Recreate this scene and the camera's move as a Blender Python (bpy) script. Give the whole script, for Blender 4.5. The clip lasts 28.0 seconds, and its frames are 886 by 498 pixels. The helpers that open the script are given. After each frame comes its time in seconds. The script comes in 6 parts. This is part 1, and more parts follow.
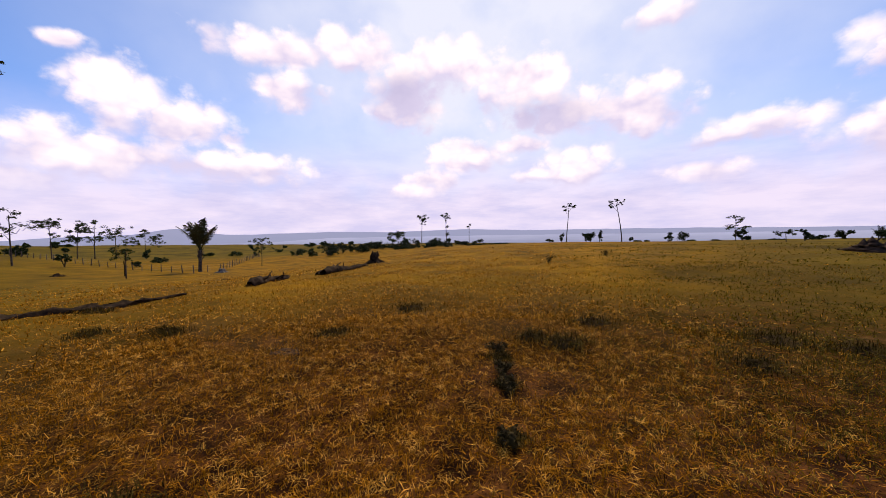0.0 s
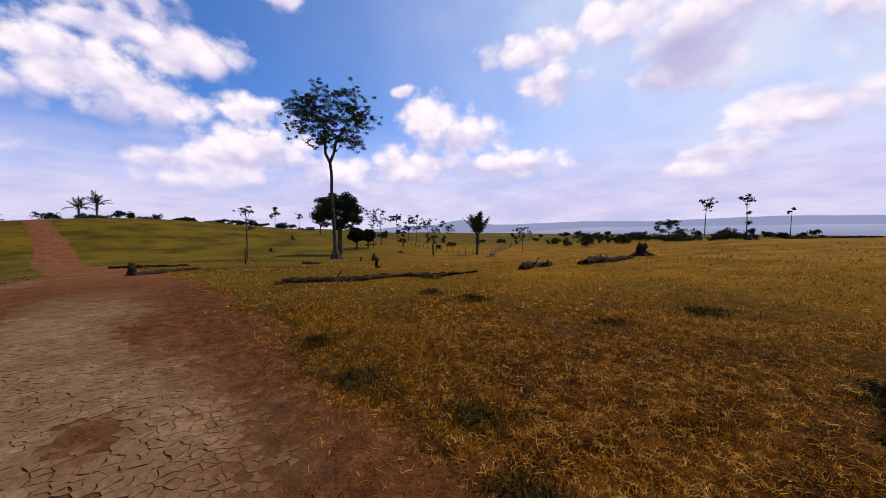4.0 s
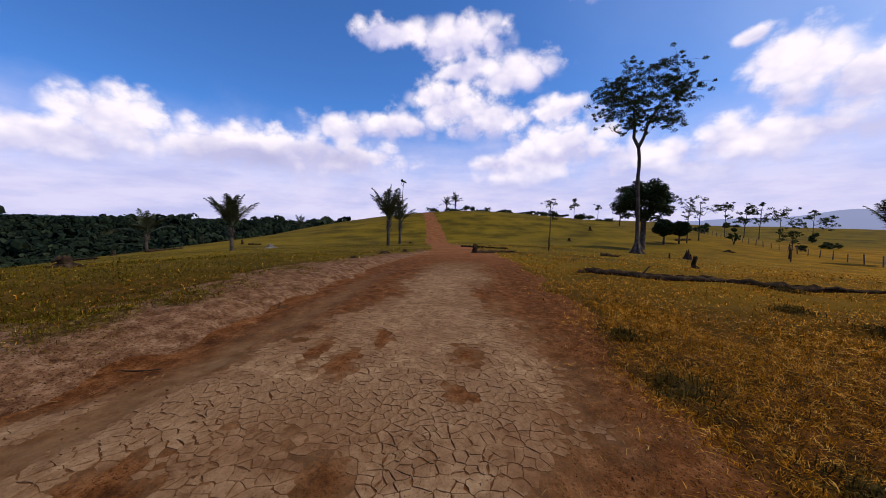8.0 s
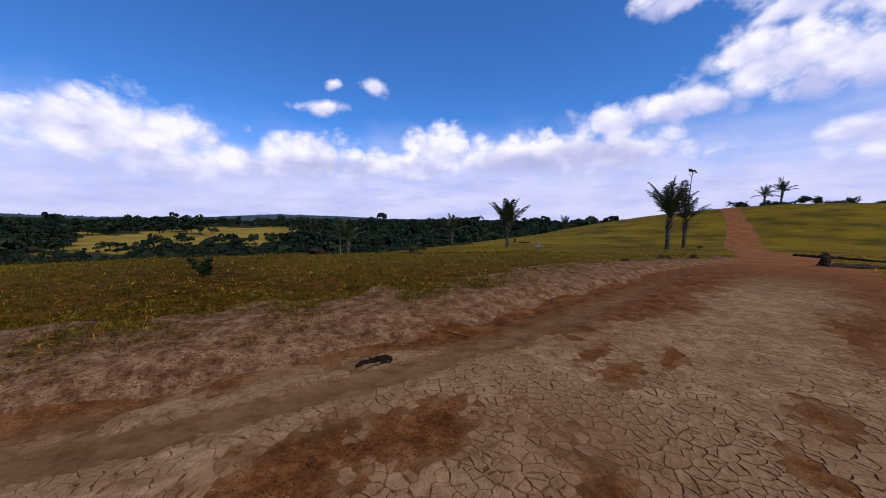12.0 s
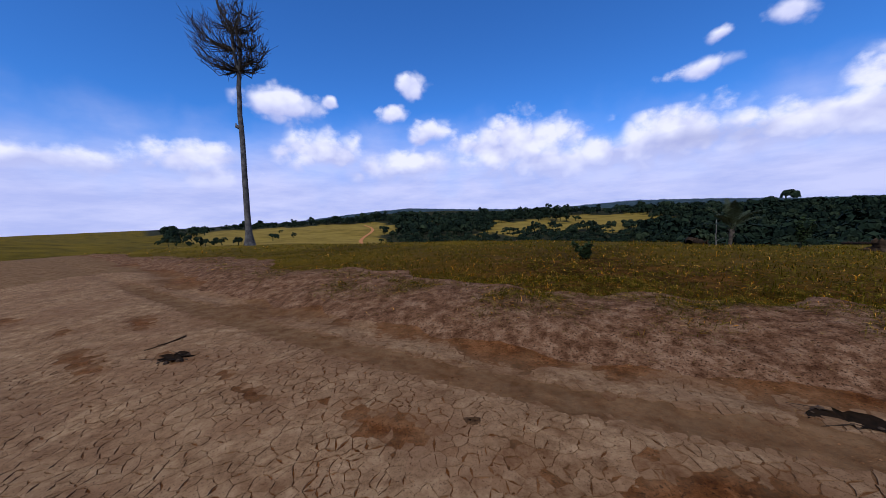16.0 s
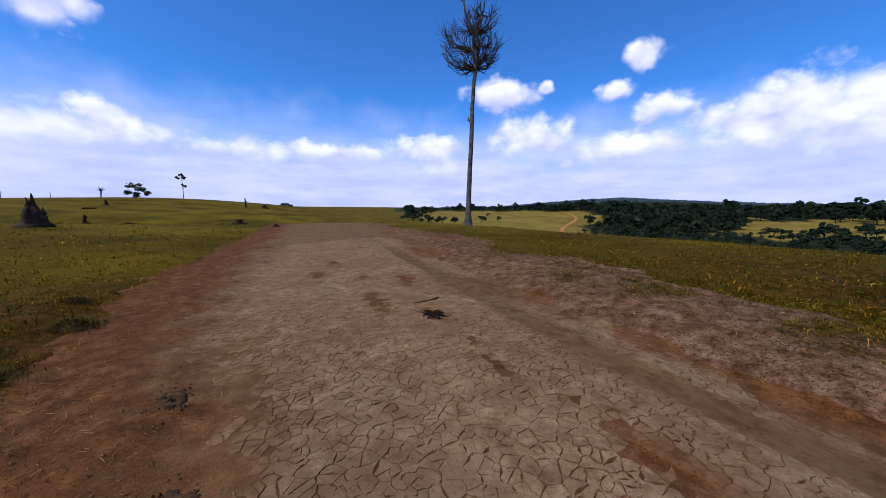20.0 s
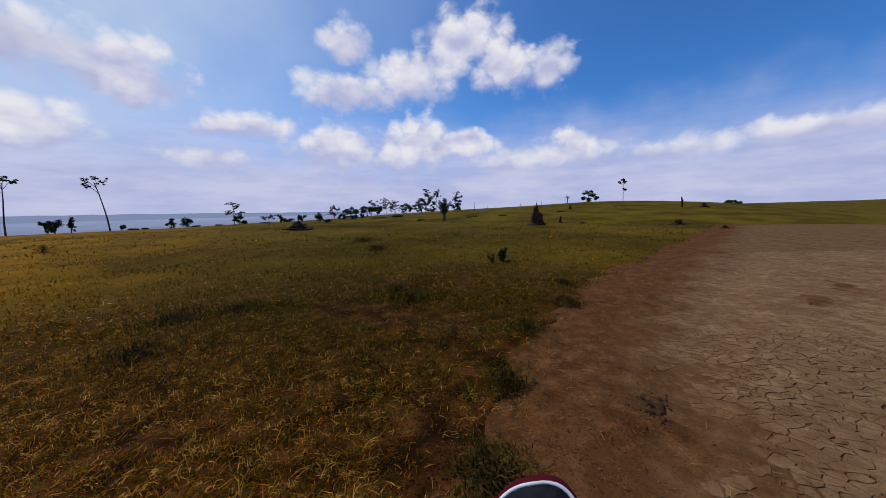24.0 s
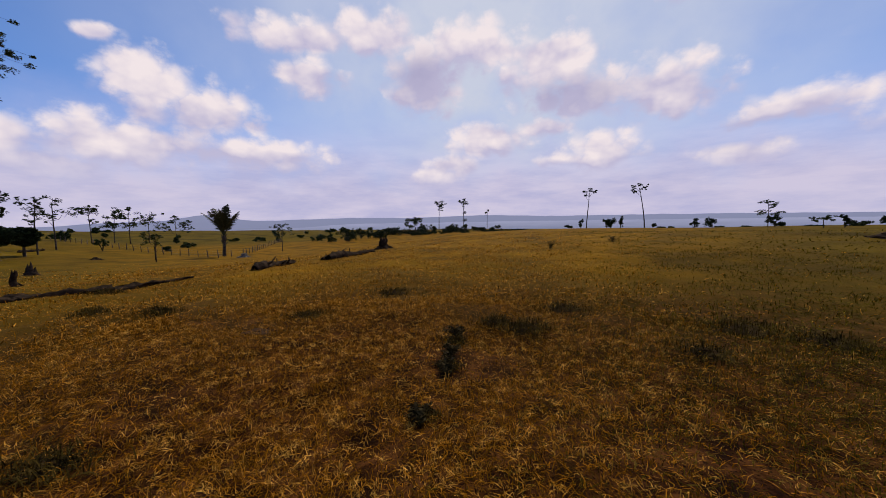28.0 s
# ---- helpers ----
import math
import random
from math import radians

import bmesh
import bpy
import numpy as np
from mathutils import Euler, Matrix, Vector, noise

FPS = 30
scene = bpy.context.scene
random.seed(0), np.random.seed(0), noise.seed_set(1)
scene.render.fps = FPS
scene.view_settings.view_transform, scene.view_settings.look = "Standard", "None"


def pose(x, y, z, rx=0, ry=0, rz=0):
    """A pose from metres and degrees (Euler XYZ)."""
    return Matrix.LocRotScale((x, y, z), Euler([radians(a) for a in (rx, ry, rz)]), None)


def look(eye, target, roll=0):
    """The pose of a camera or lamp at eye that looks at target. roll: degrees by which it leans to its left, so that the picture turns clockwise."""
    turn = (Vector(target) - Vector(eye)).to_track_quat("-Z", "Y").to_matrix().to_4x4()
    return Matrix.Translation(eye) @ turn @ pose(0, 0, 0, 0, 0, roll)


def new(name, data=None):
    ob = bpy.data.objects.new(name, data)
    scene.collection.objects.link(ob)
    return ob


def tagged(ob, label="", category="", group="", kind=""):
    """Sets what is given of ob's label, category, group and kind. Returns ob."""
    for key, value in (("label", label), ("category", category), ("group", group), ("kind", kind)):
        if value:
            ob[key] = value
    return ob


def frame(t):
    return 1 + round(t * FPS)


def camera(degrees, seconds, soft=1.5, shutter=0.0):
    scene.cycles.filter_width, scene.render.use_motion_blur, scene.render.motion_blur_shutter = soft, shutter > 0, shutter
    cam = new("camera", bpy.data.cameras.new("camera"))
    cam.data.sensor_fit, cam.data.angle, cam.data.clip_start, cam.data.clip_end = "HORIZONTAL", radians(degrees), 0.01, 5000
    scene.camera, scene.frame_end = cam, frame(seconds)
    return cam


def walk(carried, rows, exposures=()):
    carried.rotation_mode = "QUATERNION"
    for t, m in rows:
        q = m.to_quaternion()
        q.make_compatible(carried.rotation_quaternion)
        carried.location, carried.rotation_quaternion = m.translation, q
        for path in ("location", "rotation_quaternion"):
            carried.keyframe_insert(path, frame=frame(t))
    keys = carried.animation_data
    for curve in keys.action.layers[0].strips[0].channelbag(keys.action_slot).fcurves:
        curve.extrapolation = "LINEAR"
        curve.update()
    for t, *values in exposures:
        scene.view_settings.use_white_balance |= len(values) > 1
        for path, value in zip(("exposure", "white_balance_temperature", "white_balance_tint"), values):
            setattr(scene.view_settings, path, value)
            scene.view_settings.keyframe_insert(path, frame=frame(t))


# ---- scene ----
cam = camera(106, 28.0, soft=0.75)

# seconds, place of the eye (m), heading from +Y counter-clockwise, pitch and roll (degrees)
PATH = [
    (0.0, -0.28, 0.67, 1.60, -0.11, -2.48, -0.89),
    (0.5, -0.31, 0.70, 1.60, 3.23, -2.82, -1.15),
    (1.0, -0.35, 0.68, 1.60, 7.45, -3.47, -1.69),
    (1.5, -0.40, 0.64, 1.60, 12.72, -3.91, -1.85),
    (2.0, -0.46, 0.56, 1.60, 18.52, -4.19, -1.86),
    (2.5, -0.54, 0.43, 1.60, 24.10, -4.27, -1.39),
    (3.0, -0.59, 0.34, 1.60, 29.59, -4.02, -0.86),
    (3.5, -0.60, 0.29, 1.60, 35.38, -3.78, -0.88),
    (5.5, -0.54, 0.29, 1.60, 59.27, -3.47, -0.46),
    (6.0, -0.50, 0.10, 1.60, 64.60, -3.74, -0.29),
    (6.5, -0.52, 0.07, 1.60, 70.64, -4.15, -0.25),
    (7.0, -0.53, 0.06, 1.60, 76.93, -4.52, -0.20),
    (7.5, -0.49, 0.03, 1.60, 83.22, -4.65, -0.32),
    (8.0, -0.53, -0.02, 1.60, 89.27, -4.63, -0.12),
    (8.5, -0.48, -0.15, 1.60, 95.35, -4.63, -0.13),
    (9.0, -0.43, -0.17, 1.60, 101.56, -4.75, -0.17),
    (9.5, -0.44, -0.17, 1.60, 107.75, -4.77, -0.59),
    (10.0, -0.48, -0.18, 1.60, 113.32, -4.59, -0.58),
    (10.5, -0.47, -0.19, 1.60, 118.24, -4.26, -0.50),
    (11.0, -0.49, -0.20, 1.60, 123.23, -3.94, -0.48),
    (11.5, -0.48, -0.20, 1.60, 127.92, -4.01, -0.58),
    (13.5, -0.29, -0.28, 1.60, 146.82, -5.92, -0.52),
    (14.0, -0.22, -0.34, 1.60, 153.08, -6.40, -0.59),
    (14.5, -0.17, -0.42, 1.60, 160.34, -6.47, -0.73),
    (15.0, -0.15, -0.47, 1.60, 169.35, -6.02, -1.56),
    (15.5, -0.15, -0.49, 1.60, 179.19, -5.65, -1.81),
    (16.0, -0.14, -0.56, 1.60, 188.64, -5.11, -2.15),
    (16.5, -0.11, -0.56, 1.60, 195.66, -4.89, -1.71),
    (17.0, -0.10, -0.57, 1.60, 201.80, -4.49, -1.19),
    (17.5, -0.03, -0.52, 1.60, 205.69, -4.46, -0.81),
    (18.0, 0.04, -0.51, 1.60, 208.43, -4.71, -0.50),
    (18.5, 0.11, -0.49, 1.60, 211.19, -5.17, -0.28),
    (19.0, 0.20, -0.48, 1.60, 213.86, -5.68, 0.15),
    (19.5, 0.32, -0.49, 1.60, 216.66, -6.38, 0.90),
    (20.0, 0.44, -0.50, 1.60, 221.90, -7.00, 0.97),
    (20.5, 0.56, -0.45, 1.60, 228.41, -7.36, 0.29),
    (21.0, 0.70, -0.41, 1.60, 236.10, -8.08, 0.45),
    (21.5, 0.83, -0.35, 1.60, 243.79, -8.36, 0.25),
    (23.5, 0.99, -0.16, 1.60, 277.43, -7.31, -1.62),
    (24.0, 0.91, -0.13, 1.60, 287.67, -6.65, -1.48),
    (24.5, 0.84, -0.08, 1.60, 297.44, -6.43, -1.60),
    (25.0, 0.75, 0.01, 1.60, 307.24, -6.26, -1.56),
    (25.5, 0.83, 0.23, 1.60, 317.05, -5.90, -1.11),
    (26.0, 0.78, 0.36, 1.60, 326.83, -5.66, -1.04),
    (26.5, 0.72, 0.49, 1.60, 336.38, -5.17, -0.63),
    (27.0, 0.68, 0.54, 1.60, 346.26, -4.77, -0.42),
    (27.5, 0.62, 0.59, 1.60, 356.58, -4.81, -0.35),
    (28.0, 0.58, 0.58, 1.60, 363.24, -4.83, -0.90),
]


def eye_pose(x, y, z, heading, pitch, roll):
    a, e = radians(heading), radians(pitch)
    way = Vector((-math.sin(a) * math.cos(e), math.cos(a) * math.cos(e), math.sin(e)))
    return look((x, y, z), Vector((x, y, z)) + way, roll)


walk(cam, [(r[0], eye_pose(*r[1:])) for r in PATH],
     exposures=[(0.0, -0.3, 7500, 17), (3.0, -0.5, 6950, 15), (7.0, -0.5, 6650, 14), (11.0, -0.5, 6250, 11), (14.0, -0.65, 5850, 11), (17.0, -0.65, 5650, 11),
                (21.0, -0.4, 5750, 7), (25.0, -0.92, 6500, 5), (28.0, -0.8, 7000, 14)])

# ---- sky, clouds and sun ----
SUN_AZ, SUN_EL = 352.0, 52.0

# clouds: heading, elevation, half width, half height (degrees)
CLOUDS_NORTH = [
    (43, 17.5, 4.1, 3.0), (38, 14.6, 5.2, 3.4), (47, 10.1, 6.1, 2.7), (31, 10.3, 8.9, 1.9), (48, 21.3, 1.4, 0.8), (26, 26.0, 6.8, 1.7), (24, 21.3, 4.0, 2.0),
    (14, 27.3, 6.4, 2.4), (359, 26.2, 7.9, 3.0), (6, 21.8, 4.5, 4.4), (346, 23.2, 6.7, 3.1), (340, 18.4, 8.1, 2.9), (330, 17.3, 5.9, 3.4), (356, 12.9, 5.2, 2.5),
    (347, 14.4, 4.0, 1.2), (338, 10.2, 4.6, 2.3), (9, 19.1, 2.3, 1.6),
]
CLOUDS_WEST = [
    (97, 28.1, 6.0, 1.5), (87, 27.7, 7.4, 2.5), (86, 23.4, 4.3, 1.3), (77, 22.9, 5.9, 2.3), (88, 18.4, 6.2, 3.2), (82, 16.3, 5.3, 2.9), (106, 14.5, 4.2, 2.2),
    (97, 15.6, 6.3, 1.8), (115, 10.6, 6.0, 2.6), (70, 12.2, 6.4, 3.5), (80, 10.0, 3.6, 1.3), (71, 17.1, 4.6, 1.5), (66, 31.1, 3.2, 1.4), (58, 9.5, 5.0, 2.2),
]
CLOUDS_SOUTH = [
    (111, 10.0, 13, 2.8), (139, 9.0, 11, 2.2), (166, 8.4, 13, 2.2),
    (143, 21.4, 1.9, 1.1), (152, 18.0, 2.8, 1.0), (150, 21.0, 1.4, 0.7), (133, 12.1, 5.0, 3.1), (121, 10.9, 9.0, 2.6), (154, 10.2, 7.2, 3.1), (142, 8.3, 2.7, 0.9),
    (193, 20.8, 1.8, 1.6), (196, 17.1, 1.8, 1.1), (190, 14.1, 2.8, 1.5), (176, 11.1, 8.5, 3.8), (194, 9.0, 7.9, 2.0), (213, 17.5, 4.5, 2.1), (206, 18.4, 0.9, 0.7),
    (207, 11.1, 5.9, 2.6),
]
CLOUDS_EAST = [
    (223, 9.5, 2.7, 1.5), (238, 8.3, 8.4, 1.4), (253, 7.6, 5.4, 1.2), (271, 8.0, 8.5, 1.9), (283, 10.2, 4.3, 1.8), (271, 20.5, 3.1, 3.0), (302, 18.2, 7.1, 2.4),
    (302, 24.6, 3.1, 2.2), (292, 20.8, 6.2, 2.9), (283, 25.1, 6.0, 3.4), (277, 21.6, 4.9, 3.0), (317, 12.7, 5.8, 1.8), (304, 10.3, 5.8, 2.8), (291, 10.6, 5.4, 3.4),
    (284, 12.2, 2.6, 1.0), (327, 27.7, 2.7, 1.2),
]
# thick parts of the clouds, lilac grey from below
THICK = [(6, 22.0, 6.0, 4.2), (342, 18.7, 9.0, 2.8), (322, 9.9, 8.1, 1.9), (328, 11.5, 4.2, 2.0), (108, 10.5, 8.9, 1.9), (151, 9.3, 7.5, 1.5), (119, 9.3, 8.5, 2.1)]


def build_sky():
    world = bpy.data.worlds.new("sky")
    scene.world = world
    world.use_nodes = True
    nt = world.node_tree
    nt.nodes.clear()

    def node(kind, **kw):
        n = nt.nodes.new(kind)
        for k, v in kw.items():
            if k == "op":
                n.operation = v
        return n

    def link(a, b):
        nt.links.new(a, b)

    def m(op, a, b=None, c=None, clamp=False):
        n = nt.nodes.new("ShaderNodeMath")
        n.operation, n.use_clamp = op, clamp
        for i, v in enumerate((a, b, c)):
            if v is None:
                continue
            if isinstance(v, (int, float)):
                n.inputs[i].default_value = v
            else:
                link(v, n.inputs[i])
        return n.outputs[0]

    def vm(op, a, b=None, c=None, out=0):
        n = nt.nodes.new("ShaderNodeVectorMath")
        n.operation = op
        for i, v in enumerate((a, b, c)):
            if v is None:
                continue
            if isinstance(v, (tuple, list)):
                n.inputs[i].default_value = v
            else:
                link(v, n.inputs[i])
        return n.outputs["Value"] if out else n.outputs[0]

    coord = nt.nodes.new("ShaderNodeTexCoord").outputs["Generated"]
    sep = nt.nodes.new("ShaderNodeSeparateXYZ")
    link(coord, sep.inputs[0])
    x, y, z = sep.outputs
    az = m("MULTIPLY", m("ARCTAN2", m("MULTIPLY", x, -1.0), y), 180 / math.pi)
    el = m("MULTIPLY", m("ARCSINE", z), 180 / math.pi)
    comb = nt.nodes.new("ShaderNodeCombineXYZ")
    link(az, comb.inputs[0])
    link(el, comb.inputs[1])

    def noise_of(scale, detail, rough, squash=1.6):
        mp = nt.nodes.new("ShaderNodeMapping")
        mp.inputs["Scale"].default_value = (scale, scale, scale * squash)
        link(coord, mp.inputs[0])
        n = nt.nodes.new("ShaderNodeTexNoise")
        n.inputs["Scale"].default_value, n.inputs["Detail"].default_value, n.inputs["Roughness"].default_value = 1.0, detail, rough
        link(mp.outputs[0], n.inputs["Vector"])
        return n

    warp = noise_of(7, 4, 0.5, 1.2)
    bent = vm("MULTIPLY_ADD", vm("SUBTRACT", warp.outputs["Color"], (0.5, 0.5, 0.5)), (4.6, 2.8, 0.0), comb.outputs[0])
    fine = noise_of(26, 6, 0.55, 1.3)
    puffs = nt.nodes.new("ShaderNodeTexVoronoi")
    puffs.inputs["Scale"].default_value = 19.0
    link(vm("MULTIPLY_ADD", vm("SUBTRACT", fine.outputs["Color"], (0.5, 0.5, 0.5)), (0.06, 0.06, 0.06), coord), puffs.inputs["Vector"])
    low_row = random.Random(5)
    small = [(low_row.uniform(0, 360), low_row.uniform(6.5, 10.5), low_row.uniform(3, 6.5), low_row.uniform(1.0, 1.9)) for _ in range(14)]
    best, weights, heights = None, None, None
    for a, e, w, h in CLOUDS_NORTH + CLOUDS_WEST + CLOUDS_SOUTH + CLOUDS_EAST + small:
        d = vm("SUBTRACT", bent, (float(a if a < 180 else a - 360), float(e), 0.0))
        d = vm("WRAP", d, (180.0, 95.0, 1.0), (-180.0, -95.0, -1.0))
        d = vm("MULTIPLY", d, (0.86 / w, 0.86 / h, 0.0))
        r = vm("LENGTH", d, out=1)
        near = m("MAXIMUM", m("SUBTRACT", 1.5, r), 0.0)
        up = vm("DOT_PRODUCT", d, (0.0, 1.0, 0.0), out=1)
        best = r if best is None else m("SMOOTH_MIN", best, r, 0.3)
        weights = near if weights is None else m("ADD", weights, near)
        heights = m("MULTIPLY", near, up) if heights is None else m("MULTIPLY_ADD", near, up, heights)
    height = m("DIVIDE", heights, m("ADD", weights, 0.05))
    thick = None
    for a, e, w, h in THICK:
        d = vm("SUBTRACT", bent, (float(a if a < 180 else a - 360), float(e), 0.0))
        d = vm("WRAP", d, (180.0, 95.0, 1.0), (-180.0, -95.0, -1.0))
        r = vm("LENGTH", vm("MULTIPLY", d, (1.0 / w, 1.0 / h, 0.0)), out=1)
        thick = r if thick is None else m("SMOOTH_MIN", thick, r, 0.3)
    thick = m("MULTIPLY", m("SUBTRACT", 1.25, thick), 0.9, clamp=True)
    body = m("SUBTRACT", 1.36, best)
    body = m("MULTIPLY_ADD", m("SUBTRACT", 0.42, puffs.outputs["Distance"]), 0.8, body)
    body = m("MULTIPLY_ADD", m("SUBTRACT", fine.outputs["Fac"], 0.5), 0.7, body)
    mask = nt.nodes.new("ShaderNodeMapRange")
    mask.interpolation_type = "SMOOTHSTEP"
    mask.inputs["From Min"].default_value, mask.inputs["From Max"].default_value = 0.0, 0.8
    link(body, mask.inputs["Value"])
    # the lowest clouds drown in haze
    clear = nt.nodes.new("ShaderNodeMapRange")
    clear.interpolation_type = "SMOOTHSTEP"
    clear.inputs["From Min"].default_value, clear.inputs["From Max"].default_value, clear.inputs["To Min"].default_value = 3.0, 9.5, 0.1
    link(el, clear.inputs["Value"])
    cover = m("MULTIPLY", mask.outputs[0], clear.outputs[0])
    # thin veil towards the horizon
    low = nt.nodes.new("ShaderNodeMapRange")
    low.interpolation_type = "SMOOTHSTEP"
    low.inputs["From Min"].default_value, low.inputs["From Max"].default_value = 17.5, 4.0
    low.inputs["To Max"].default_value = 0.98
    bumpy = m("MULTIPLY_ADD", m("SUBTRACT", warp.outputs["Fac"], 0.5), 9.0, el)
    link(bumpy, low.inputs["Value"])
    veil = low.outputs[0]
    # glare of thin cloud round the sun's bearing
    toward = vm("DOT_PRODUCT", coord, (-math.sin(radians(SUN_AZ)) * math.cos(radians(30)), math.cos(radians(SUN_AZ)) * math.cos(radians(30)), math.sin(radians(30))), out=1)
    glare = m("MULTIPLY", m("POWER", m("MAXIMUM", toward, 0.0), 3.5), 1.05)
    glare = m("MULTIPLY", glare, m("MULTIPLY_ADD", warp.outputs["Fac"], 0.8, 0.55), clamp=True)

    sky = nt.nodes.new("ShaderNodeTexSky")
    sky.sky_type = "NISHITA"
    sky.sun_disc = False
    sky.sun_elevation, sky.sun_rotation = radians(SUN_EL), radians(360 - SUN_AZ)
    sky.altitude, sky.air_density, sky.dust_density, sky.ozone_density = 1500, 1.0, 0.3, 3.0

    # cloud tops bright, bases lilac grey
    shade = nt.nodes.new("ShaderNodeMapRange")
    shade.inputs["From Min"].default_value, shade.inputs["From Max"].default_value = 0.3, 0.68
    soft = noise_of(9, 3, 0.5, 1.5)
    above = nt.nodes.new("ShaderNodeTexNoise")
    above.inputs["Scale"].default_value, above.inputs["Detail"].default_value, above.inputs["Roughness"].default_value = 1.0, 3, 0.5
    link(vm("ADD", soft.inputs["Vector"].links[0].from_socket, (0.0, 0.0, 0.45)), above.inputs["Vector"])
    lit = m("MULTIPLY_ADD", m("SUBTRACT", soft.outputs["Fac"], above.outputs["Fac"]), 0.9, 0.52)
    lit = m("MULTIPLY_ADD", height, 0.3, lit)
    lit = m("MULTIPLY_ADD", thick, -0.2, lit)
    link(m("MULTIPLY_ADD", m("SUBTRACT", 0.42, puffs.outputs["Distance"]), 0.22, lit), shade.inputs["Value"])
    tone = nt.nodes.new("ShaderNodeMix")
    tone.data_type = "RGBA"
    tone.inputs["A"].default_value = (6.6, 6.6, 9.4, 1)
    tone.inputs["B"].default_value = (11.2, 10.6, 11.4, 1)
    link(shade.outputs[0], tone.inputs["Factor"])

    veiled = nt.nodes.new("ShaderNodeMix")
    veiled.data_type = "RGBA"
    link(veil, veiled.inputs["Factor"])
    deep = nt.nodes.new("ShaderNodeMix")
    deep.data_type, deep.blend_type = "RGBA", "MULTIPLY"
    deep.inputs["Factor"].default_value = 1.0
    link(sky.outputs[0], deep.inputs["A"])
    deep.inputs["B"].default_value = (0.62, 1.17, 1.82, 1)
    bright = nt.nodes.new("ShaderNodeMix")
    bright.data_type = "RGBA"
    link(glare, bright.inputs["Factor"])
    link(deep.outputs["Result"], bright.inputs["A"])
    bright.inputs["B"].default_value = (7.2, 8.3, 10.6, 1)
    link(bright.outputs["Result"], veiled.inputs["A"])
    layers = noise_of(5, 5, 0.6, 4.5)
    layered = nt.nodes.new("ShaderNodeMix")
    layered.data_type = "RGBA"
    span = nt.nodes.new("ShaderNodeMapRange")
    span.inputs["From Min"].default_value, span.inputs["From Max"].default_value = 0.36, 0.62
    link(layers.outputs["Fac"], span.inputs["Value"])
    link(span.outputs[0], layered.inputs["Factor"])
    layered.inputs["A"].default_value, layered.inputs["B"].default_value = (6.0, 6.2, 9.5, 1), (7.9, 7.7, 10.3, 1)
    link(layered.outputs["Result"], veiled.inputs["B"])
    full = nt.nodes.new("ShaderNodeMix")
    full.data_type = "RGBA"
    link(cover, full.inputs["Factor"])
    link(veiled.outputs["Result"], full.inputs["A"])
    deeper = nt.nodes.new("ShaderNodeMix")
    deeper.data_type = "RGBA"
    link(m("MULTIPLY", thick, m("MULTIPLY_ADD", soft.outputs["Fac"], 1.6, -0.25), clamp=True), deeper.inputs["Factor"])
    link(tone.outputs["Result"], deeper.inputs["A"])
    deeper.inputs["B"].default_value = (4.7, 4.8, 7.6, 1)
    link(deeper.outputs["Result"], full.inputs["B"])
    bg = nt.nodes.new("ShaderNodeBackground")
    bg.inputs["Strength"].default_value = 0.13
    link(full.outputs["Result"], bg.inputs["Color"])
    out = nt.nodes.new("ShaderNodeOutputWorld")
    link(bg.outputs[0], out.inputs["Surface"])


build_sky()

sun_data = bpy.data.lights.new("sun", "SUN")
sun_data.energy, sun_data.angle, sun_data.color = 5.0, radians(0.8), (1.0, 0.93, 0.8)
sun = new("sun", sun_data)
sa, se = radians(SUN_AZ), radians(SUN_EL)
sun.matrix_world = look((-60 * math.sin(sa) * math.cos(se), 60 * math.cos(sa) * math.cos(se), 60 * math.sin(se)), (0, 0, 0))


